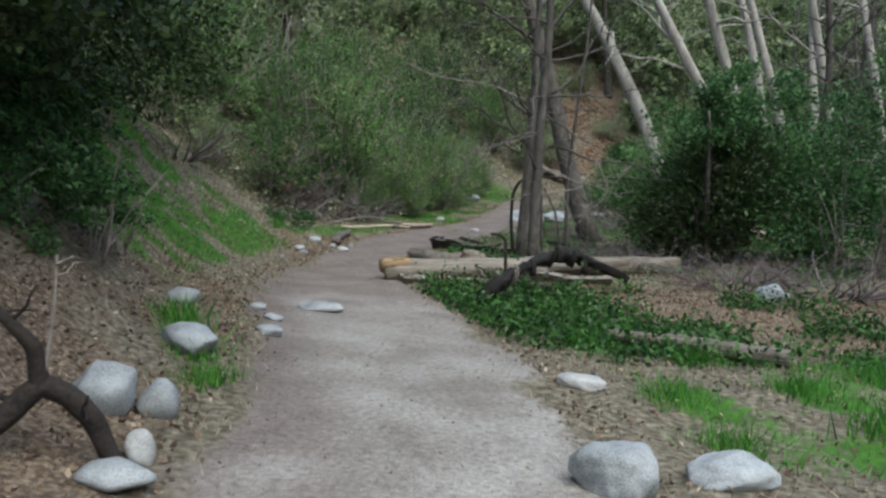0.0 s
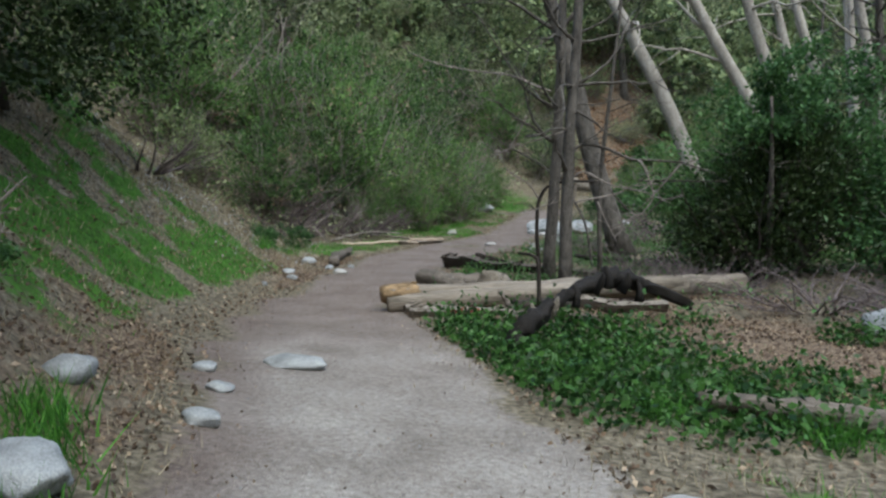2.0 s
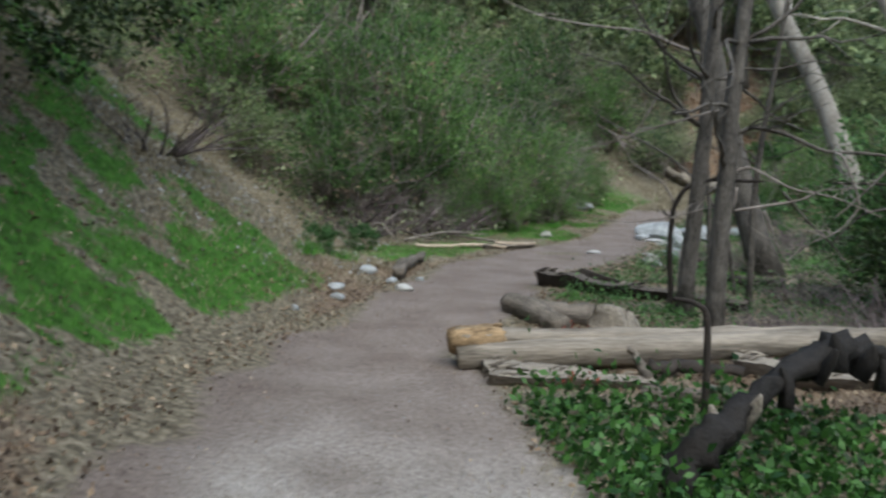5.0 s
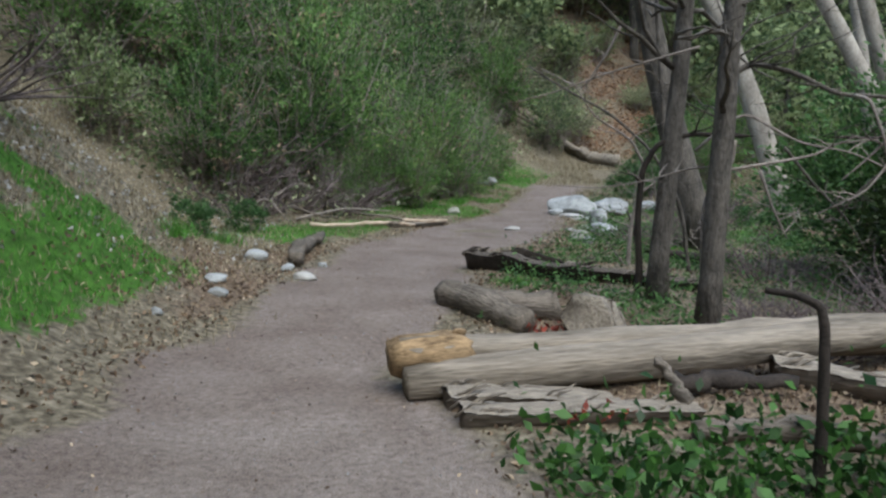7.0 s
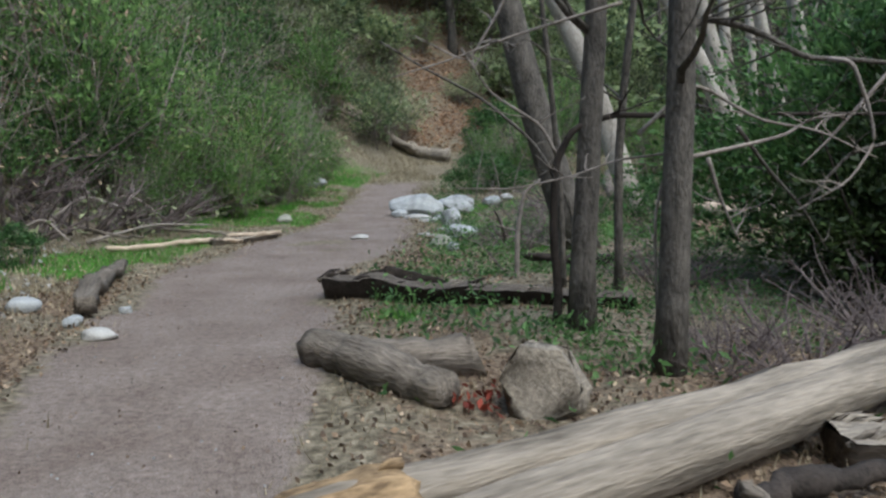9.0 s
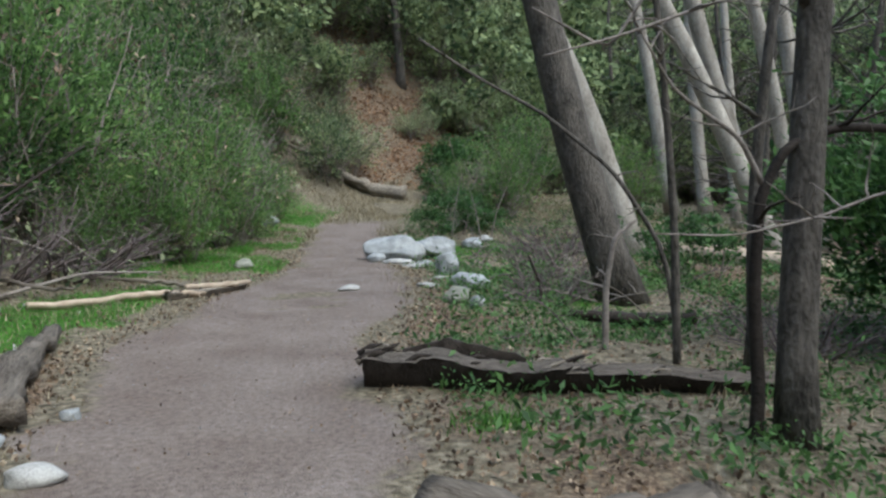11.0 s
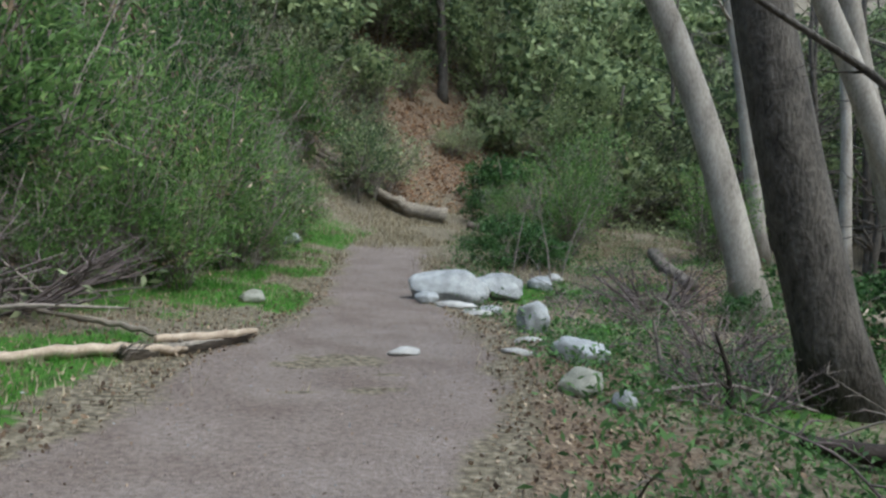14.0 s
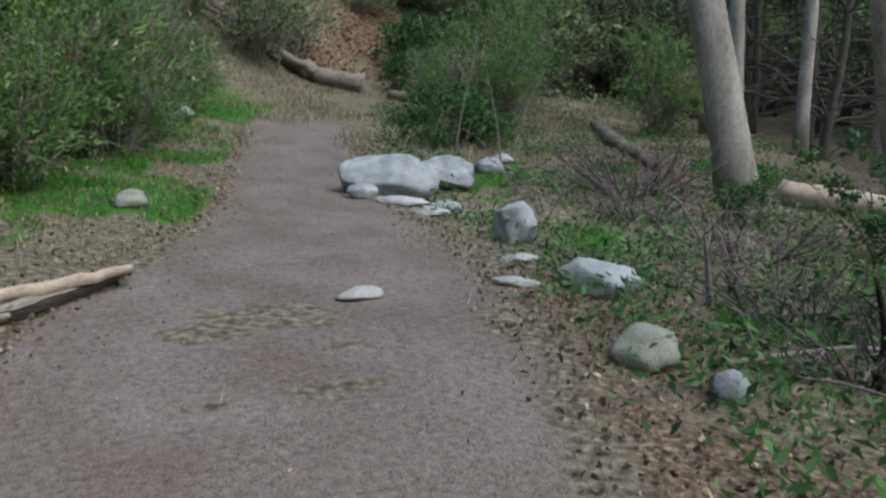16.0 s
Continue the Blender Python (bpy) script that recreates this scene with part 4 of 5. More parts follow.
# broad bush across the flat
bush(5.7, 18.7, [((0, 0, 1.7), (2.6, 1.8, 1.7)), ((-1.6, 0.3, 1.1), (1.5, 1.5, 1.1)), ((1.8, -0.4, 1.5), (2.0, 1.8, 1.6)), ((0.2, 0, 2.8), (1.6, 1.3, 1.0)), ((-0.4, -1.0, 1.2), (1.6, 1.0, 1.2))], 34000, MID_LEAF, TWIG,
     "large dense deep-green bush beside bare trees", 70, 0.11, 14, 2.8, arching=24)
bush(5.0, 17.0, [((0, 0, 1.0), (1.7, 0.9, 1.1)), ((0.5, 0.1, 2.1), (1.5, 0.9, 1.1)), ((-0.9, 0.3, 0.7), (1.0, 0.8, 0.8))], 17000, OAK_LEAF, DARK_BARK, "dense dark evergreen shrub behind bare twigs", 79, 0.1, 10, 2.4, arching=24)
bush(7.6, 15.6, [((0, 0, 1.8), (2.0, 1.8, 1.9)), ((1.0, 0.5, 3.0), (1.6, 1.6, 1.3))], 11000, GREEN_LEAF, TWIG, "tall dark green bush on the flat", 71, 0.11, 12, 2.8)

willow = bush(-6.4, 25.6, [((0, 0, 1.2), (1.8, 1.8, 1.25)), ((0.6, 0.2, 2.4), (1.3, 1.3, 1.2)), ((-0.6, -0.4, 2.1), (1.4, 1.4, 1.2)), ((0.3, -0.9, 0.8), (1.3, 1.1, 0.8))], 6500, BUSH_LEAF, TWIG,
              "tangled grey-green shrub on the bank", 72, 0.12, 22, 3.0, "bank shrubs", slim=0.3, hollow=0.25, dry=350, arching=30)
willow_b = bush(-4.8, 29.4, [((0, 0, 1.1), (1.6, 1.6, 1.1)), ((0.5, 0.6, 2.3), (1.2, 1.2, 1.2)), ((-0.7, 0.2, 1.8), (1.3, 1.3, 1.3)), ((0.6, -0.8, 0.8), (1.2, 1.2, 0.8))], 6500, BUSH_LEAF, TWIG,
                "airy yellow-green shrub beside the trail", 73, 0.115, 24, 3.1, "bank shrubs", slim=0.28, hollow=0.15, dry=200, arching=30)
chaparral = bush(-9.0, 12.5, [((0, 0, 0.9), (1.7, 1.7, 1.0)), ((0.8, 0.3, 1.5), (1.2, 1.2, 1.0)), ((-0.7, -0.4, 1.6), (1.3, 1.3, 1.0))], 3600, FAR_LEAF, TWIG,
                 "grey-green brush on the hillside", 76, 0.13, 10, 2.0, "hillside brush", hollow=0.2, arching=22)
chaparral_b = bush(-11.0, 16.5, [((0, 0, 1.0), (1.6, 1.6, 1.1)), ((0.8, -0.3, 1.9), (1.3, 1.3, 1.2)), ((-0.7, 0.4, 1.4), (1.3, 1.3, 1.0))], 3600, FAR_OAK, TWIG,
                   "dark green brush on the hillside", 77, 0.13, 10, 2.0, "hillside brush", hollow=0.2, arching=22)
SHRUBS = [(-3.6, 28.0, 0.6), (-2.9, 30.2, 0.62), (-2.7, 32.4, 0.66), (-3.3, 31.2, 0.85), (-4.3, 27.2, 0.75), (-3.2, 34.0, 0.9), (-2.2, 35.4, 0.6), (-4.0, 30.0, 1.1), (-6.0, 26.6, 1.35), (-5.2, 31.6, 1.45), (-7.2, 23.2, 0.9), (-8.6, 26.4, 1.25), (-5.4, 27.6, 0.95), (-6.9, 29.8, 1.25), (-4.2, 31.6, 1.05), (-5.6, 33.4, 1.3), (-8.8, 31.5, 1.4), (-3.7, 34.6, 1.05), (-6, 37.5, 1.5), (-3.0, 38.0, 0.9),
          (-10.4, 23.6, 1.4), (-4.0, 29.6, 0.6), (-3.3, 32.9, 0.6), (-4.9, 26.0, 0.55), (-2.4, 42.6, 1.2), (-5, 42, 1.5), (-9.5, 36, 1.6), (-2.7, 36.4, 0.6), (-7.4, 27.6, 1.5), (-10.5, 28.4, 1.7), (-7.8, 34.6, 1.7),
          (5.4, 36.5, 0.8), (7.0, 39.5, 1.1), (4.2, 37.6, 0.6), (9.4, 35.5, 0.8)]
for k, (x, y, s) in enumerate(SHRUBS):
    copy_thing((willow, willow_b)[k % 2], pose(x, y, gz(x, y), 0, 0, 77 * k) @ Matrix.Diagonal((s, s, s, 1)))
spots = np.random.default_rng(15)
done = [(x, y) for x, y, _ in SHRUBS] + [(-9, 12.5), (-11, 16.5)]
for _ in range(3000):
    x, y = spots.uniform(-19, 3), spots.uniform(9, 50)
    d = float(left_edge(y)) - x
    if y > 42:
        fits = x < 1.0 or x > 5
    else:
        fits = d > (7.6 if y < 21 else 5.5) and not (y < 22 and spots.uniform() < 0.45)
    if fits and all((x - a) ** 2 + (y - b) ** 2 > 2.9 for a, b in done) and len(done) < 125:
        done.append((x, y))
        s = spots.uniform(0.7, 1.25)
        copy_thing((chaparral, chaparral_b)[int(spots.uniform() < 0.35)], pose(x, y, gz(x, y), 0, 0, spots.uniform(0, 360)) @ Matrix.Diagonal((s, s, s, 1)))
herb = bush(5.4, 24.6, [((0, 0, 0.5), (0.75, 0.75, 0.6)), ((0.2, -0.3, 1.0), (0.5, 0.5, 0.5)), ((-0.6, 0.2, 0.9), (0.7, 0.7, 0.6))], 3200, GREEN_LEAF, TWIG, "leafy green shrub at the edge of the bank", 78, 0.085, 10, 1.2, "low green shrubs")
for k, (x, y, s) in enumerate([(-2.15, 6.7, 0.6), (-1.9, 5.9, 0.75), (-2.6, 6.2, 0.9), (-2.9, 7.0, 0.7), (4.6, 26.4, 0.5), (4.6, 41.5, 1.2), (8.2, 18.6, 1.8), (-5.2, 20.4, 0.5), (-5.6, 19.2, 0.55), (10.2, 14.0, 1.8), (8.4, 11.6, 0.9),
                               (5.6, 44, 1.8), (8.6, 45, 2.0), (11.5, 17.4, 2.0), (13.5, 14.5, 2.2)]):
    copy_thing(herb, pose(x, y, gz(x, y), 0, 0, 61 * k) @ Matrix.Diagonal((s, s, s, 1)))

brush = bush(-5.7, 24.0, [], 0, None, DEAD_TWIG, "heap of dead purple-brown twigs under the shrubs", 74, stems=44, height=1.5, name="dead_brush", spread=(0.4, 3.0))
copy_thing(brush, pose(-5.1, 25.2, gz(-5.1, 25.2), 0, 0, 150) @ Matrix.Diagonal((1.0, 1.0, 0.8, 1)))
copy_thing(brush, pose(-7.0, 24.2, gz(-7.0, 24.2), 0, 0, 290) @ Matrix.Diagonal((1.1, 1.1, 1.1, 1)))
copy_thing(brush, pose(-6.3, 22.9, gz(-6.3, 22.9), 0, 0, 100))
copy_thing(brush, pose(-4.9, 26.4, gz(-4.9, 26.4), 0, 0, 200) @ Matrix.Diagonal((0.8, 0.8, 0.8, 1)))
copy_thing(brush, pose(5.0, 14.2, gz(5.0, 14.2), 0, 0, 40) @ Matrix.Diagonal((1.0, 1.0, 0.5, 1)))
copy_thing(brush, pose(6.3, 13.2, gz(6.3, 13.2), 0, 0, 80) @ Matrix.Diagonal((1.0, 1.0, 0.55, 1)))
copy_thing(brush, pose(-5.9, 14.8, gz(-5.9, 14.8), 0, 0, 20) @ Matrix.Diagonal((0.9, 0.9, 0.7, 1)))
for k, (x, y, s) in enumerate([(1.75, 21.9, 0.42), (2.3, 23.2, 0.5), (2.6, 22.2, 0.35), (3.2, 24.6, 0.5), (3.9, 16.2, 0.7), (2.9, 18.6, 0.5), (2.1, 15.7, 0.35), (4.4, 28.6, 0.8), (3.5, 27.0, 0.55), (2.3, 14.9, 0.4), (2.7, 15.6, 0.5), (1.9, 15.2, 0.3), (3.3, 15.0, 0.5)]):
    copy_thing(brush, pose(x, y, gz(x, y), 0, 0, 50 * k) @ Matrix.Diagonal((s, s, s, 1)))
bush(3.0, 33.5, [((0, 0, 0.6), (1.1, 0.9, 0.6)), ((0.9, 0.2, 0.5), (0.8, 0.7, 0.5))], 5000, GREEN_LEAF, TWIG, "low dark green bush beyond the boulders", 75, 0.09, 10, 0.9)

# far woods
far_a = tree(-14, 44, (0.05, 0, 1), 9, 0.22, BARK, "grey-green tree on the far slope", 80, 8, 3, ([((0, 0, 5.5), (3, 3, 2.6)), ((1.2, 0.5, 8), (2.2, 2.2, 2)), ((-1.5, 0, 4), (2.2, 2.2, 2))], 3400), FAR_LEAF, "slope trees", 0.26, sides=8, split=False)
far_b = tree(-6, 52, (-0.05, 0, 1), 8, 0.2, BARK, "dark green oak on the far slope", 81, 10, 3, ([((0, 0, 4.5), (3.2, 3, 2.8)), ((-1.2, 0.5, 6.5), (2.4, 2.2, 2)), ((1.5, 0, 3), (2.2, 2.2, 2))], 3400), FAR_OAK, "slope trees", 0.26, sides=8, split=False)
spots = np.random.default_rng(5)
done, beyond = [(-14, 44), (-6, 52)], []
for _ in range(5000):
    x, y = spots.uniform(-34, 58), spots.uniform(6, 80)
    left = left_edge(y) - x
    ok = (left > 11) or (y > 46 and not (0.0 < x < 8.5 and y < 52)) or (x > 20)
    if y < 14 and left < 16:
        ok = ok and x > 20
    if ok and all((x - a) ** 2 + (y - b) ** 2 > 9 for a, b in done) and len(done) < 320:
        done.append((x, y))
        s = spots.uniform(0.75, 1.3)
        if len(done) > 190:
            beyond.append((x, y, s))
            continue
        copy_thing((far_a, far_b)[int(spots.integers(0, 2))], pose(x, y, gz(x, y) - 0.1, 0, 0, spots.uniform(0, 360)) @ Matrix.Diagonal((s, s, s, 1)))


bare = tree(19, 40, (-0.12, 0, 1), 11, 0.13, BARK, "grey leafless tree in the creek woods", 90, 42, 3.2, group="bare creek trees", sides=7, low=0.12, kink=0.06, split=False)
stand = [(19, 40)]
for _ in range(900):
    x, y = spots.uniform(9, 32), spots.uniform(22, 58)
    if x > 0.25 * y + 3.5 and all((x - a) ** 2 + (y - b) ** 2 > 5 for a, b in stand) and len(stand) < 46:
        stand.append((x, y))
        s = spots.uniform(0.7, 1.25)
        copy_thing(bare, pose(x, y, gz(x, y) - 0.1, 0, 0, spots.uniform(0, 360)) @ Matrix.Diagonal((s, s, s, 1)))

cover = []
for _ in range(900):
    x, y = spots.uniform(-7, 24), spots.uniform(44.5, 62)
    if (not 0.0 < x < 7.5 or y > 53) and all((x - a) ** 2 + (y - b) ** 2 > 5 for a, b in cover) and len(cover) < 48:
        cover.append((x, y))
        s = spots.uniform(1.2, 2.2)
        copy_thing((chaparral, chaparral_b)[int(spots.uniform() < 0.5)], pose(x, y, gz(x, y) - 0.1, 0, 0, spots.uniform(0, 360)) @ Matrix.Diagonal((s, s, s, 1)))

for k, (x, y, s) in enumerate([(1.0, 46.8, 0.5), (5.7, 45.2, 0.5), (4.6, 48.2, 0.65), (7.2, 46.6, 0.6), (0.6, 48.8, 0.7), (2.6, 51.0, 0.8), (6.2, 50.2, 0.9), (7.6, 43.6, 0.5), (5.4, 42.2, 0.35)]):
    copy_thing((chaparral, chaparral_b)[k % 2], pose(x, y, gz(x, y) - 0.05, 0, 0, 67 * k) @ Matrix.Diagonal((s, s, s, 1)))
log("stump", [(6.3, 46.9, gz(6.3, 46.9) - 0.2), (6.3, 46.85, gz(6.3, 46.9) + 0.3), (6.35, 46.8, gz(6.3, 46.9) + 0.8)], [0.4, 0.32, 0.22], DARK_BARK, "dark rotten stump on the leafy slope", 183, 9, 0.3)
log("fallen_log", on_ground([(5.0, 46.4), (6.2, 45.6), (7.6, 45.0)], 0.15), [0.14, 0.17, 0.12], DARK_BARK, "dark log lying on the leafy slope", 184, 9, 0.25, 0.02)
hill = []
for _ in range(900):
    x, y = spots.uniform(12, 80), spots.uniform(56, 115)
    if all((x - a) ** 2 + (y - b) ** 2 > 22 for a, b in hill) and len(hill) < 90:
        hill.append((x, y))
        beyond.append((x, y, spots.uniform(1.2, 1.9)))
crowns = []
for x, y, s in beyond:
    lobes = [((0, 0, 5.2), (3.1, 3.1, 2.7)), ((1.0, 0.4, 7.4), (2.3, 2.3, 2.0)), ((-1.4, 0.2, 3.4), (2.4, 2.4, 2.3))]
    crowns.append(leaves(spots, lobes_points(spots, lobes, 1300), 0.4) * s + np.array([x, y, gz(x, y) - 0.3]))
tagged(new("far_woods", flat_mesh("far_woods", np.concatenate(crowns), FAR_OAK)), "grey-green woods on the hills beyond", "woods", kind="stuff")

# loose branches among the shrubs
for k, (a, b, c, r, m) in enumerate([((-5.2, 23.0, 0.15), (-4.4, 23.9, 0.3), (-3.5, 24.6, 0.12), 0.03, TWIG), ((-5.9, 22.7, 0.2), (-5.3, 23.3, 0.75), (-4.7, 24.0, 0.5), 0.025, TWIG),
                                     ((-6.3, 23.2, 0.3), (-5.5, 24.0, 1.1), (-4.6, 25.0, 2.1), 0.035, DARK_BARK), ((-6.0, 22.4, 0.3), (-5.5, 22.2, 0.5), (-5.0, 22.0, 0.15), 0.03, TWIG),
                                     ((-4.9, 28.4, 0.1), (-4.7, 28.3, 1.3), (-4.2, 28.5, 2.4), 0.03, DARK_BARK), ((-4.0, 30.4, 0.1), (-3.8, 30.5, 1.2), (-3.3, 30.6, 2.3), 0.025, DARK_BARK),
                                     ((-5.6, 24.9, 0.2), (-5.0, 24.6, 0.8), (-4.3, 24.5, 0.35), 0.02, TWIG), ((1.9, 23.5, 0.02), (1.82, 23.5, 0.3), (1.75, 23.5, 0.55), 0.03, TWIG),
                                     ((1.55, 21.75, 0.0), (1.5, 21.7, 0.3), (1.35, 21.7, 0.62), 0.03, DARK_BARK), ((0.95, 22.2, 0.1), (1.6, 21.9, 0.2), (2.3, 21.7, 0.08), 0.018, TWIG),
                                     ((2.6, 31.6, 0.1), (2.7, 31.6, 0.9), (2.9, 31.7, 1.8), 0.02, TWIG), ((3.2, 30.8, 0.1), (3.1, 30.9, 0.8), (2.9, 31.0, 1.6), 0.02, TWIG), ((3.6, 31.4, 0.1), (3.8, 31.4, 0.9), (4.2, 31.5, 1.7), 0.02, TWIG)]):
    pole("loose_branch", [(a[0], a[1], gz(a[0], a[1]) + a[2] - 0.08), (b[0], b[1], gz(b[0], b[1]) + b[2]), (c[0], c[1], gz(c[0], c[1]) + c[2])], r, r * 0.4, m, "bare dead branch among the undergrowth", "branch", 300 + k, 4, 0.5)


rt = np.random.default_rng(21)
for k in range(46):
    y = rt.uniform(19.0, 31.0)
    x = float(right_edge(y)) + rt.uniform(0.7, 4.5)
    if 2.2 < x < 3.5 and 21.2 < y < 22.8:
        continue
    a, n, up = rt.uniform(0, 2 * math.pi), rt.uniform(0.4, 1.1), rt.uniform(0.05, 0.6)
    p = [(x, y, gz(x, y) - 0.03), (x + math.cos(a) * n * 0.5, y + math.sin(a) * n * 0.5, gz(x, y) + up * 0.6 + 0.05), (x + math.cos(a) * n, y + math.sin(a) * n, gz(x + math.cos(a) * n, y + math.sin(a) * n) + up)]
    pole("loose_branch", p, rt.uniform(0.008, 0.018), 0.004, (TWIG, DEAD_TWIG, LOG_BARK)[k % 3], "thin dead twig in the weeds", "branch", 700 + k, 3, 0.3)


# ---- grass, ivy and litter ----
def scatter(box, count, keep, rng):
    x, y = rng.uniform(box[0], box[1], count), rng.uniform(box[2], box[3], count)
    ok = rng.uniform(0, 1, count) < keep(x, y)
    x, y = x[ok], y[ok]
    return np.stack([x, y, ground_z(x, y)], 1)


def blades(rng, roots, height, width):
    k = len(roots)
    a = rng.uniform(0, 2 * math.pi, k)
    side = np.stack([np.cos(a), np.sin(a), np.zeros(k)], 1) * width * rng.uniform(0.6, 1.3, (k, 1))
    tip = roots + np.stack([rng.normal(size=k) * 0.4, rng.normal(size=k) * 0.4, np.ones(k)], 1) * height * rng.uniform(0.5, 1.3, (k, 1))
    low = roots - np.array([0, 0, 0.015])
    return np.stack([low - side, low + side, tip], 1)


sc = np.random.default_rng(11)
spot = scatter((-9, 10, 2, 41), 330000, lambda x, y: masks(x, y)[1] ** 1.5 * 0.95, sc)
tagged(new("grass", flat_mesh("grass", blades(sc, spot, 0.075, 0.007), GRASS)), "short fresh green grass on banks and verges", "grass", kind="stuff")
spot = scatter((-8, 6, 3, 40), 120000, lambda x, y: (1 - masks(x, y)[0]) * (1 - 0.7 * masks(x, y)[1]) * smooth(-0.2, 0.6, vnoise(x * 0.8, y * 0.8, 31)) * (x < right_edge(y) + 4) * 0.5, sc)
tagged(new("dry_grass", flat_mesh("dry_grass", blades(sc, spot, 0.08, 0.006), STRAW)), "dry straw-coloured grass stems", "grass", kind="stuff")


def ivy_keep(x, y):
    off = x - right_edge(y)
    near = smooth(0.05, 0.3, off) * smooth(7.7, 8.5, y) * smooth(11.95, 11.5, y - 0.2 * off) * np.maximum(smooth(3.4, 2.2, off), 0.75 * smooth(6.5, 5.0, off) * smooth(0.0, 0.4, vnoise(x * 1.3, y * 1.3, 34)))
    far = smooth(0.3, 0.8, off) * smooth(14, 16, y) * smooth(26, 23, y) * smooth(6, 4, off) * smooth(0.05, 0.5, vnoise(x, y, 33)) * 0.6
    return np.maximum(near, far)


spot = scatter((-1.5, 7, 7.5, 26), 170000, ivy_keep, sc)
mound = 0.5 + 0.5 * smooth(-0.4, 0.5, vnoise(spot[:, 0] * 2.2, spot[:, 1] * 2.2, 35))
spot[:, 2] += np.abs(sc.normal(size=len(spot))) * 0.17 * mound * np.where(spot[:, 1] < 14, 1.0, 0.6)
near_trail = spot[:, 1] < 14
tagged(new("creek_weeds", flat_mesh("creek_weeds", leaves(sc, spot[~near_trail], 0.046, 0.4, 0, 0.6), MID_LEAF)), "small-leaved dark weeds on the creek flat", "weeds", kind="stuff")
spot = spot[near_trail]
tagged(new("ivy", flat_mesh("ivy", leaves(sc, spot, 0.066, 0.55, 0, 0.6), IVY_LEAF)), "glossy green ivy and herbs beside the trail", "ivy", kind="stuff")


def litter_keep(x, y):
    t, g, l = masks(x, y)
    away = np.maximum(left_edge(y) - x, x - right_edge(y))
    return np.clip(l * 0.9 + 0.22 * (away > 0) + 0.5 * smooth(-0.2, 0.05, away) * smooth(0.6, 0.2, away), 0, 1) * (1 - 0.97 * smooth(-0.25, 0.1, -away))


spot = scatter((-8, 9, 2, 34), 210000, litter_keep, sc)
spot[:, 2] += sc.uniform(0.005, 0.03, len(spot))
tagged(new("leaf_litter", flat_mesh("leaf_litter", leaves(sc, spot, 0.038, 0.6, 0, 0.6), FALLEN)), "fallen dry brown leaves", "leaves", kind="stuff")
spot = scatter((-3, 13, 42, 58), 34000, lambda x, y: masks(x, y)[2], sc)
spot[:, 2] += 0.03
tagged(new("leaf_litter", flat_mesh("leaf_litter", leaves(sc, spot, 0.13, 0.6, 0), ORANGE_LITTER)), "orange-brown fallen leaves on the far slope", "leaves", kind="stuff")
red = sc.normal(size=(60, 2)) * np.array([0.12, 0.09]) + np.where(sc.uniform(size=(60, 1)) < 0.85, np.array([[-0.02, 14.62]]), np.array([[0.25, 12.3]]))
spot = np.stack([red[:, 0], red[:, 1], ground_z(red[:, 0], red[:, 1]) + sc.uniform(0.02, 0.12, 60)], 1)
tagged(new("red_leaves", flat_mesh("red_leaves", leaves(sc, spot, 0.07, 0.5, 0), RED_LEAF)), "withered red leaves among the logs", "leaves", kind="stuff")
spot = scatter((-6, 12, 26, 44), 60000, lambda x, y: (1 - masks(x, y)[0]) * (1 - 0.6 * masks(x, y)[1]) * smooth(31, 35, y) * smooth(-0.5, 0.2, vnoise(x * 0.9, y * 0.9, 47)), sc)
tagged(new("dry_grass", flat_mesh("dry_grass", blades(sc, spot, 0.16, 0.014), STRAW)), "tall bleached grass at the end of the trail", "grass", kind="stuff")
spot = scatter((-4, 3, 2, 34), 13000, lambda x, y: masks(x, y)[0] * (0.2 + 0.6 * smooth(0.6, 0.1, np.minimum(x - left_edge(y), right_edge(y) - x))), sc)
spot[:, 2] += 0.008
tagged(new("trail_debris", flat_mesh("trail_debris", leaves(sc, spot, 0.022, 0.6, 0), FALLEN)), "crumbled leaves and bits of bark on the trail", "debris", kind="stuff")


def under_left(x, y):
    d = left_edge(y) - x
    clump = smooth(-0.35, 0.35, vnoise(x * 0.8, y * 0.8, 41) * 0.6 + vnoise(x * 2.1, y * 2.1, 42) * 0.4)
    zone = np.where(y < 21.5, 0.55 * smooth(6.2, 8.5, d), smooth(1.5, 3.4, d)) * smooth(17, 14, d)
    far = smooth(42, 44, y) * (1 - smooth(-1, 1.0, x - 0.12 * y + 5) * smooth(5.5, 4, x - 0.12 * y + 5))
    return np.maximum(zone * (y < 46), far) * clump


spot = scatter((-19, 16, 8, 60), 120000, under_left, sc)
spot[:, 2] += np.abs(sc.normal(size=len(spot))) * 0.28
tagged(new("undergrowth", flat_mesh("undergrowth", leaves(sc, spot, 0.16, 0.45, 0), FAR_LEAF)), "grey-green undergrowth on the hillside", "undergrowth", kind="stuff")


def under_right(x, y):
    off = x - right_edge(y)
    clump = smooth(-0.25, 0.45, vnoise(x * 0.9, y * 0.9, 43) * 0.6 + vnoise(x * 2.4, y * 2.4, 44) * 0.4)
    return smooth(0.2, 0.9, off) * smooth(13.0, 15.0, y) * smooth(42, 38, y) * smooth(14, 9, off) * clump


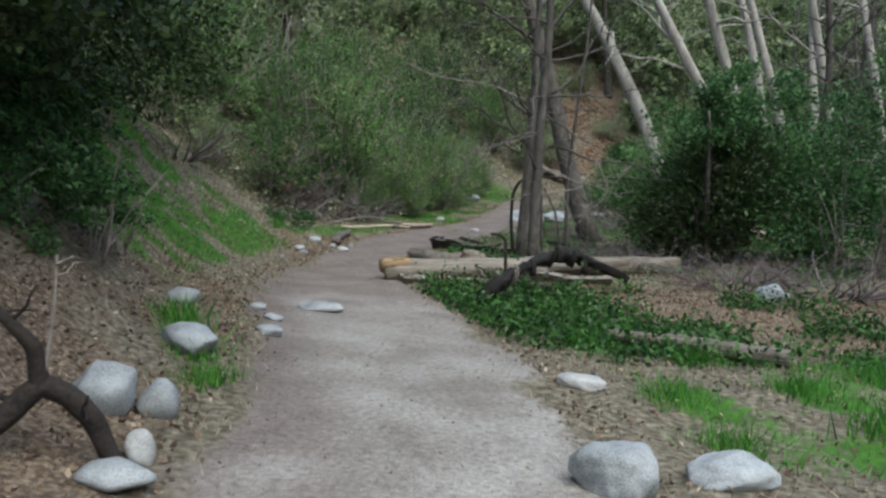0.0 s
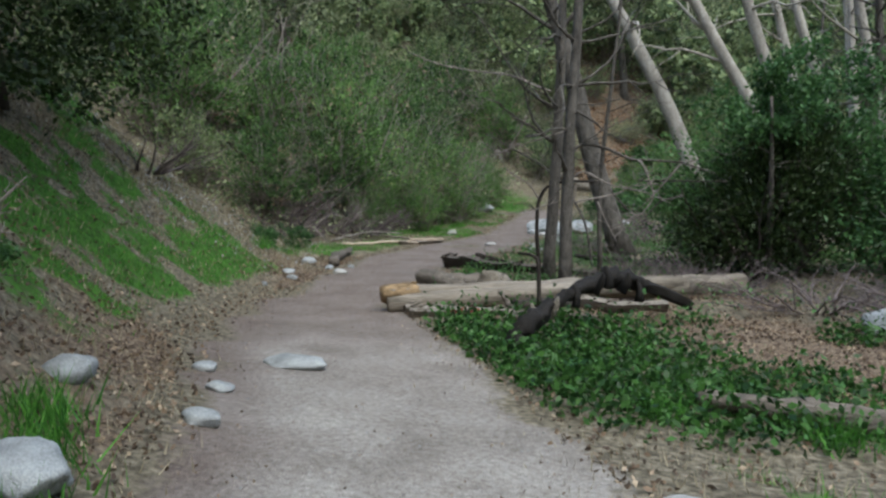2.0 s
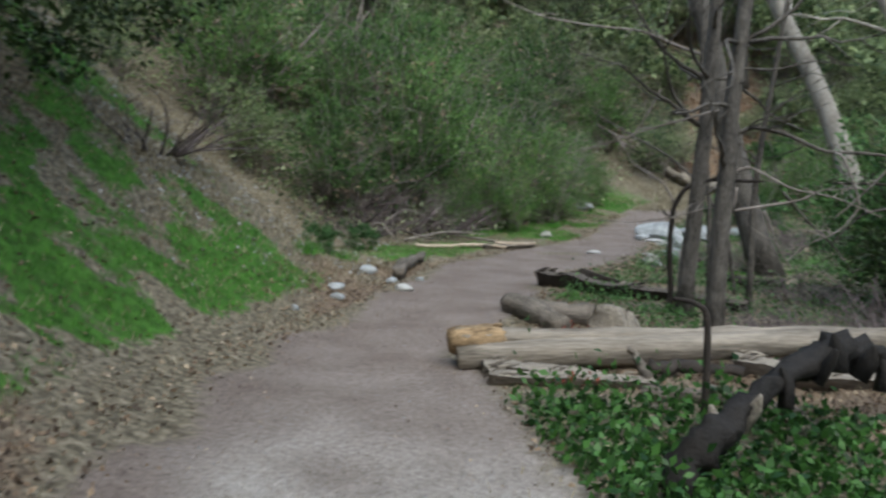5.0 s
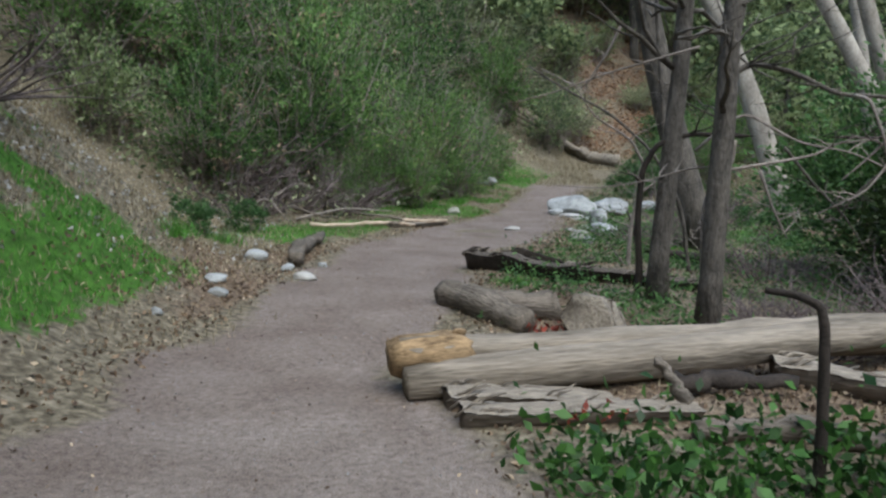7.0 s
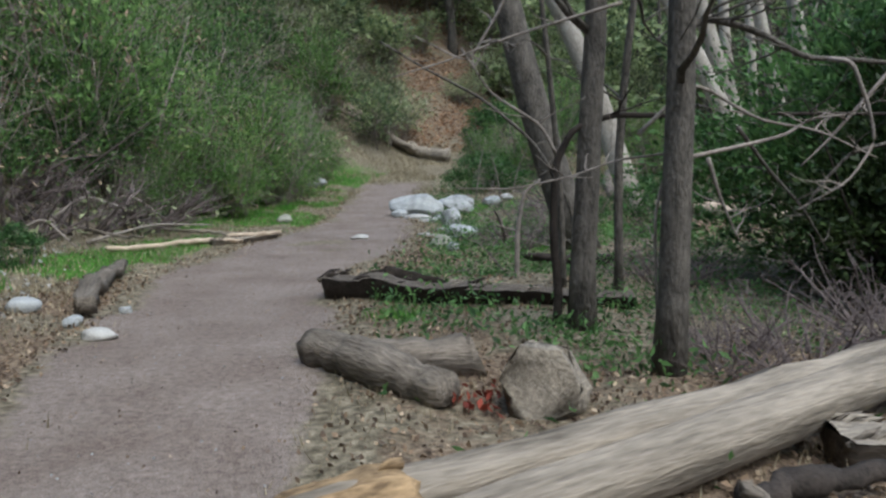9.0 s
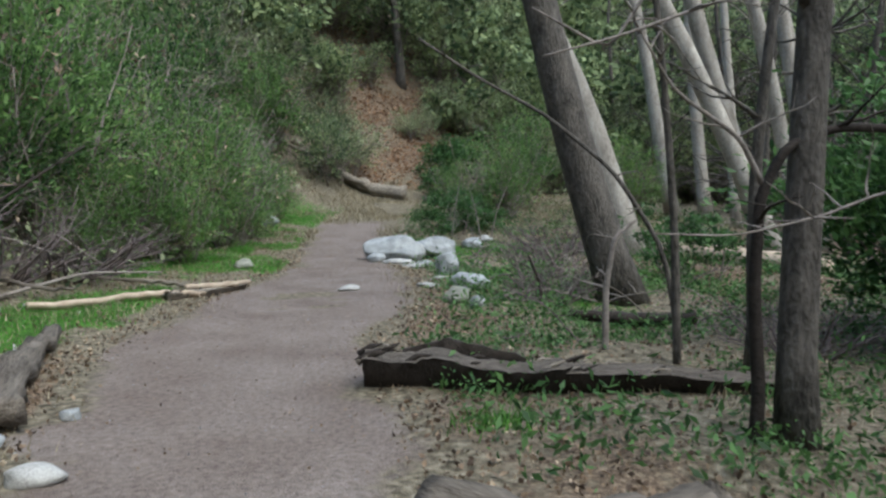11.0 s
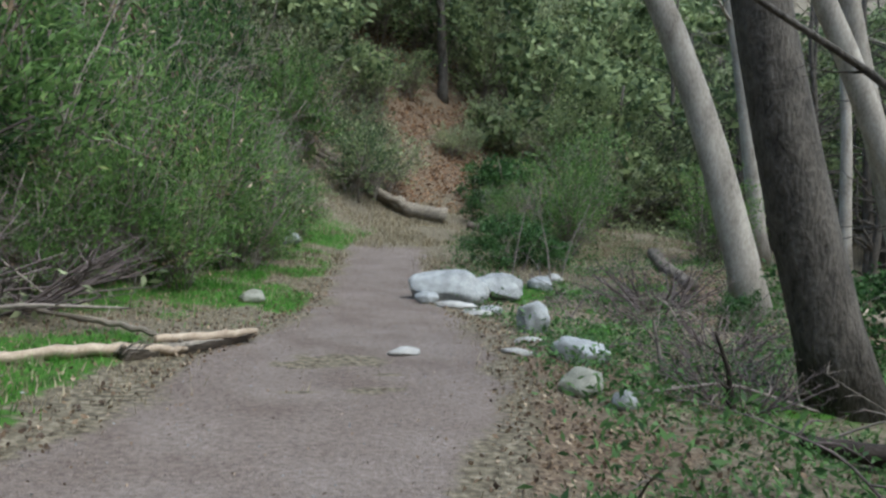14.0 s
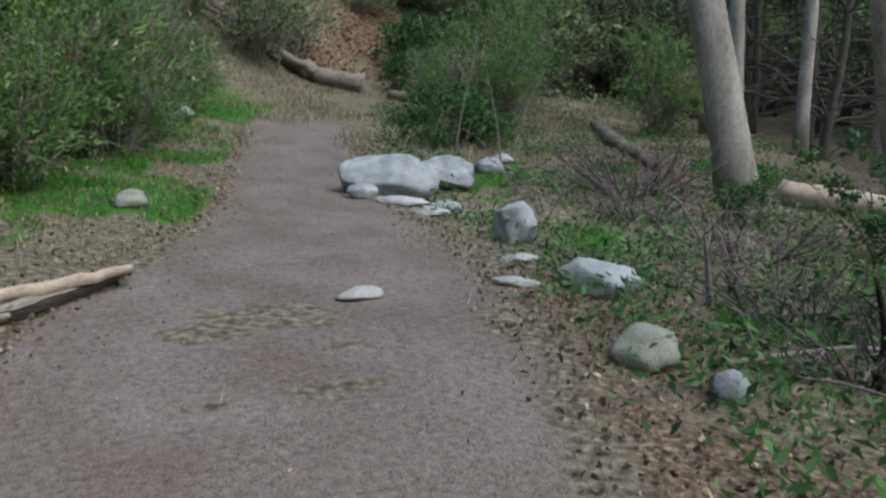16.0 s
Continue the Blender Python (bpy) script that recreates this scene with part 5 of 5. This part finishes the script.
spot = scatter((-1, 14, 13, 42), 130000, under_right, sc)
spot[:, 2] += np.abs(sc.normal(size=len(spot))) * 0.13
tagged(new("undergrowth", flat_mesh("undergrowth", leaves(sc, spot, 0.075, 0.35, 0, 0.6), MID_LEAF)), "low green weeds on the creek flat", "undergrowth", kind="stuff")
def pale_bank(x, y):
    d = left_edge(y) - x
    return smooth(0.5, 1.2, d) * smooth(10, 8, d) * smooth(12.5, 15, y + 0.35 * d) * smooth(23.2, 21.8, y) * (1 - 0.85 * masks(x, y)[1]) * (0.3 + 0.7 * smooth(-0.35, 0.3, vnoise(x * 1.5, y * 1.5, 46)))


spot = scatter((-14, -2, 11, 24), 90000, pale_bank, sc)
tagged(new("dry_grass", flat_mesh("dry_grass", blades(sc, spot, 0.085, 0.01), STRAW)), "bleached straw over crumbling soil on the bank", "grass", kind="stuff")
spot = scatter((-14, -2, 11, 24), 14000, pale_bank, sc)
spot[:, 2] += 0.02
tagged(new("bank_rubble", flat_mesh("bank_rubble", leaves(sc, spot, 0.06, 0.8, 0), WHITE_ROCK)), "pale chips and clods of crumbled rock", "rubble", kind="stuff")
spot = scatter((-9, 3, 8, 42), 110000, lambda x, y: smooth(0.2, 0.6, left_edge(y) - x) * smooth(7, 5, left_edge(y) - x) * (0.35 + 0.65 * smooth(-0.2, 0.4, vnoise(x * 1.3, y * 1.3, 45))) * 0.6, sc)
tagged(new("dry_grass", flat_mesh("dry_grass", blades(sc, spot, 0.07, 0.008), STRAW)), "matted dry straw on the bank", "grass", kind="stuff")
spot = scatter((-4, 3, 2, 34), 6000, lambda x, y: masks(x, y)[0] * 0.5, sc)
spot[:, 2] += 0.006
tagged(new("pebbles", flat_mesh("pebbles", leaves(sc, spot, 0.014, 0.9, 0), ROCK)), "small pale pebbles and chips on the trail", "pebbles", kind="stuff")


def tuft(x, y, count, height, spread, label, seed):
    """A clump of long grass."""
    rng = np.random.default_rng(seed)
    ob = thing("grass_tuft", x, y, label, "grass")
    root = np.stack([rng.normal(size=count) * spread, rng.normal(size=count) * spread, np.zeros(count)], 1)
    tagged(part("grass", flat_mesh("grass", blades(rng, root, height, 0.007), GRASS), ob), kind="stuff")
    return ob


for k, (x, y, h) in enumerate([(-1.2, 6.35, 0.2), (-1.0, 6.1, 0.18), (-0.85, 5.8, 0.15), (-0.65, 5.6, 0.16), (-0.35, 5.15, 0.14), (2.9, 6.4, 0.2), (3.4, 8.3, 0.2), (3.2, 5.6, 0.2), (4.0, 7.0, 0.22), (2.3, 8.6, 0.2), (-0.4, 17.1, 0.1),
                                  (-4.4, 16.4, 0.22), (-4.8, 18.6, 0.25), (-3.0, 28.3, 0.16), (-2.6, 29.6, 0.18), (4.4, 6.2, 0.25), (5.0, 7.8, 0.25)]):
    tuft(x, y, 200, h, 0.13, "tuft of long green grass", 500 + k)
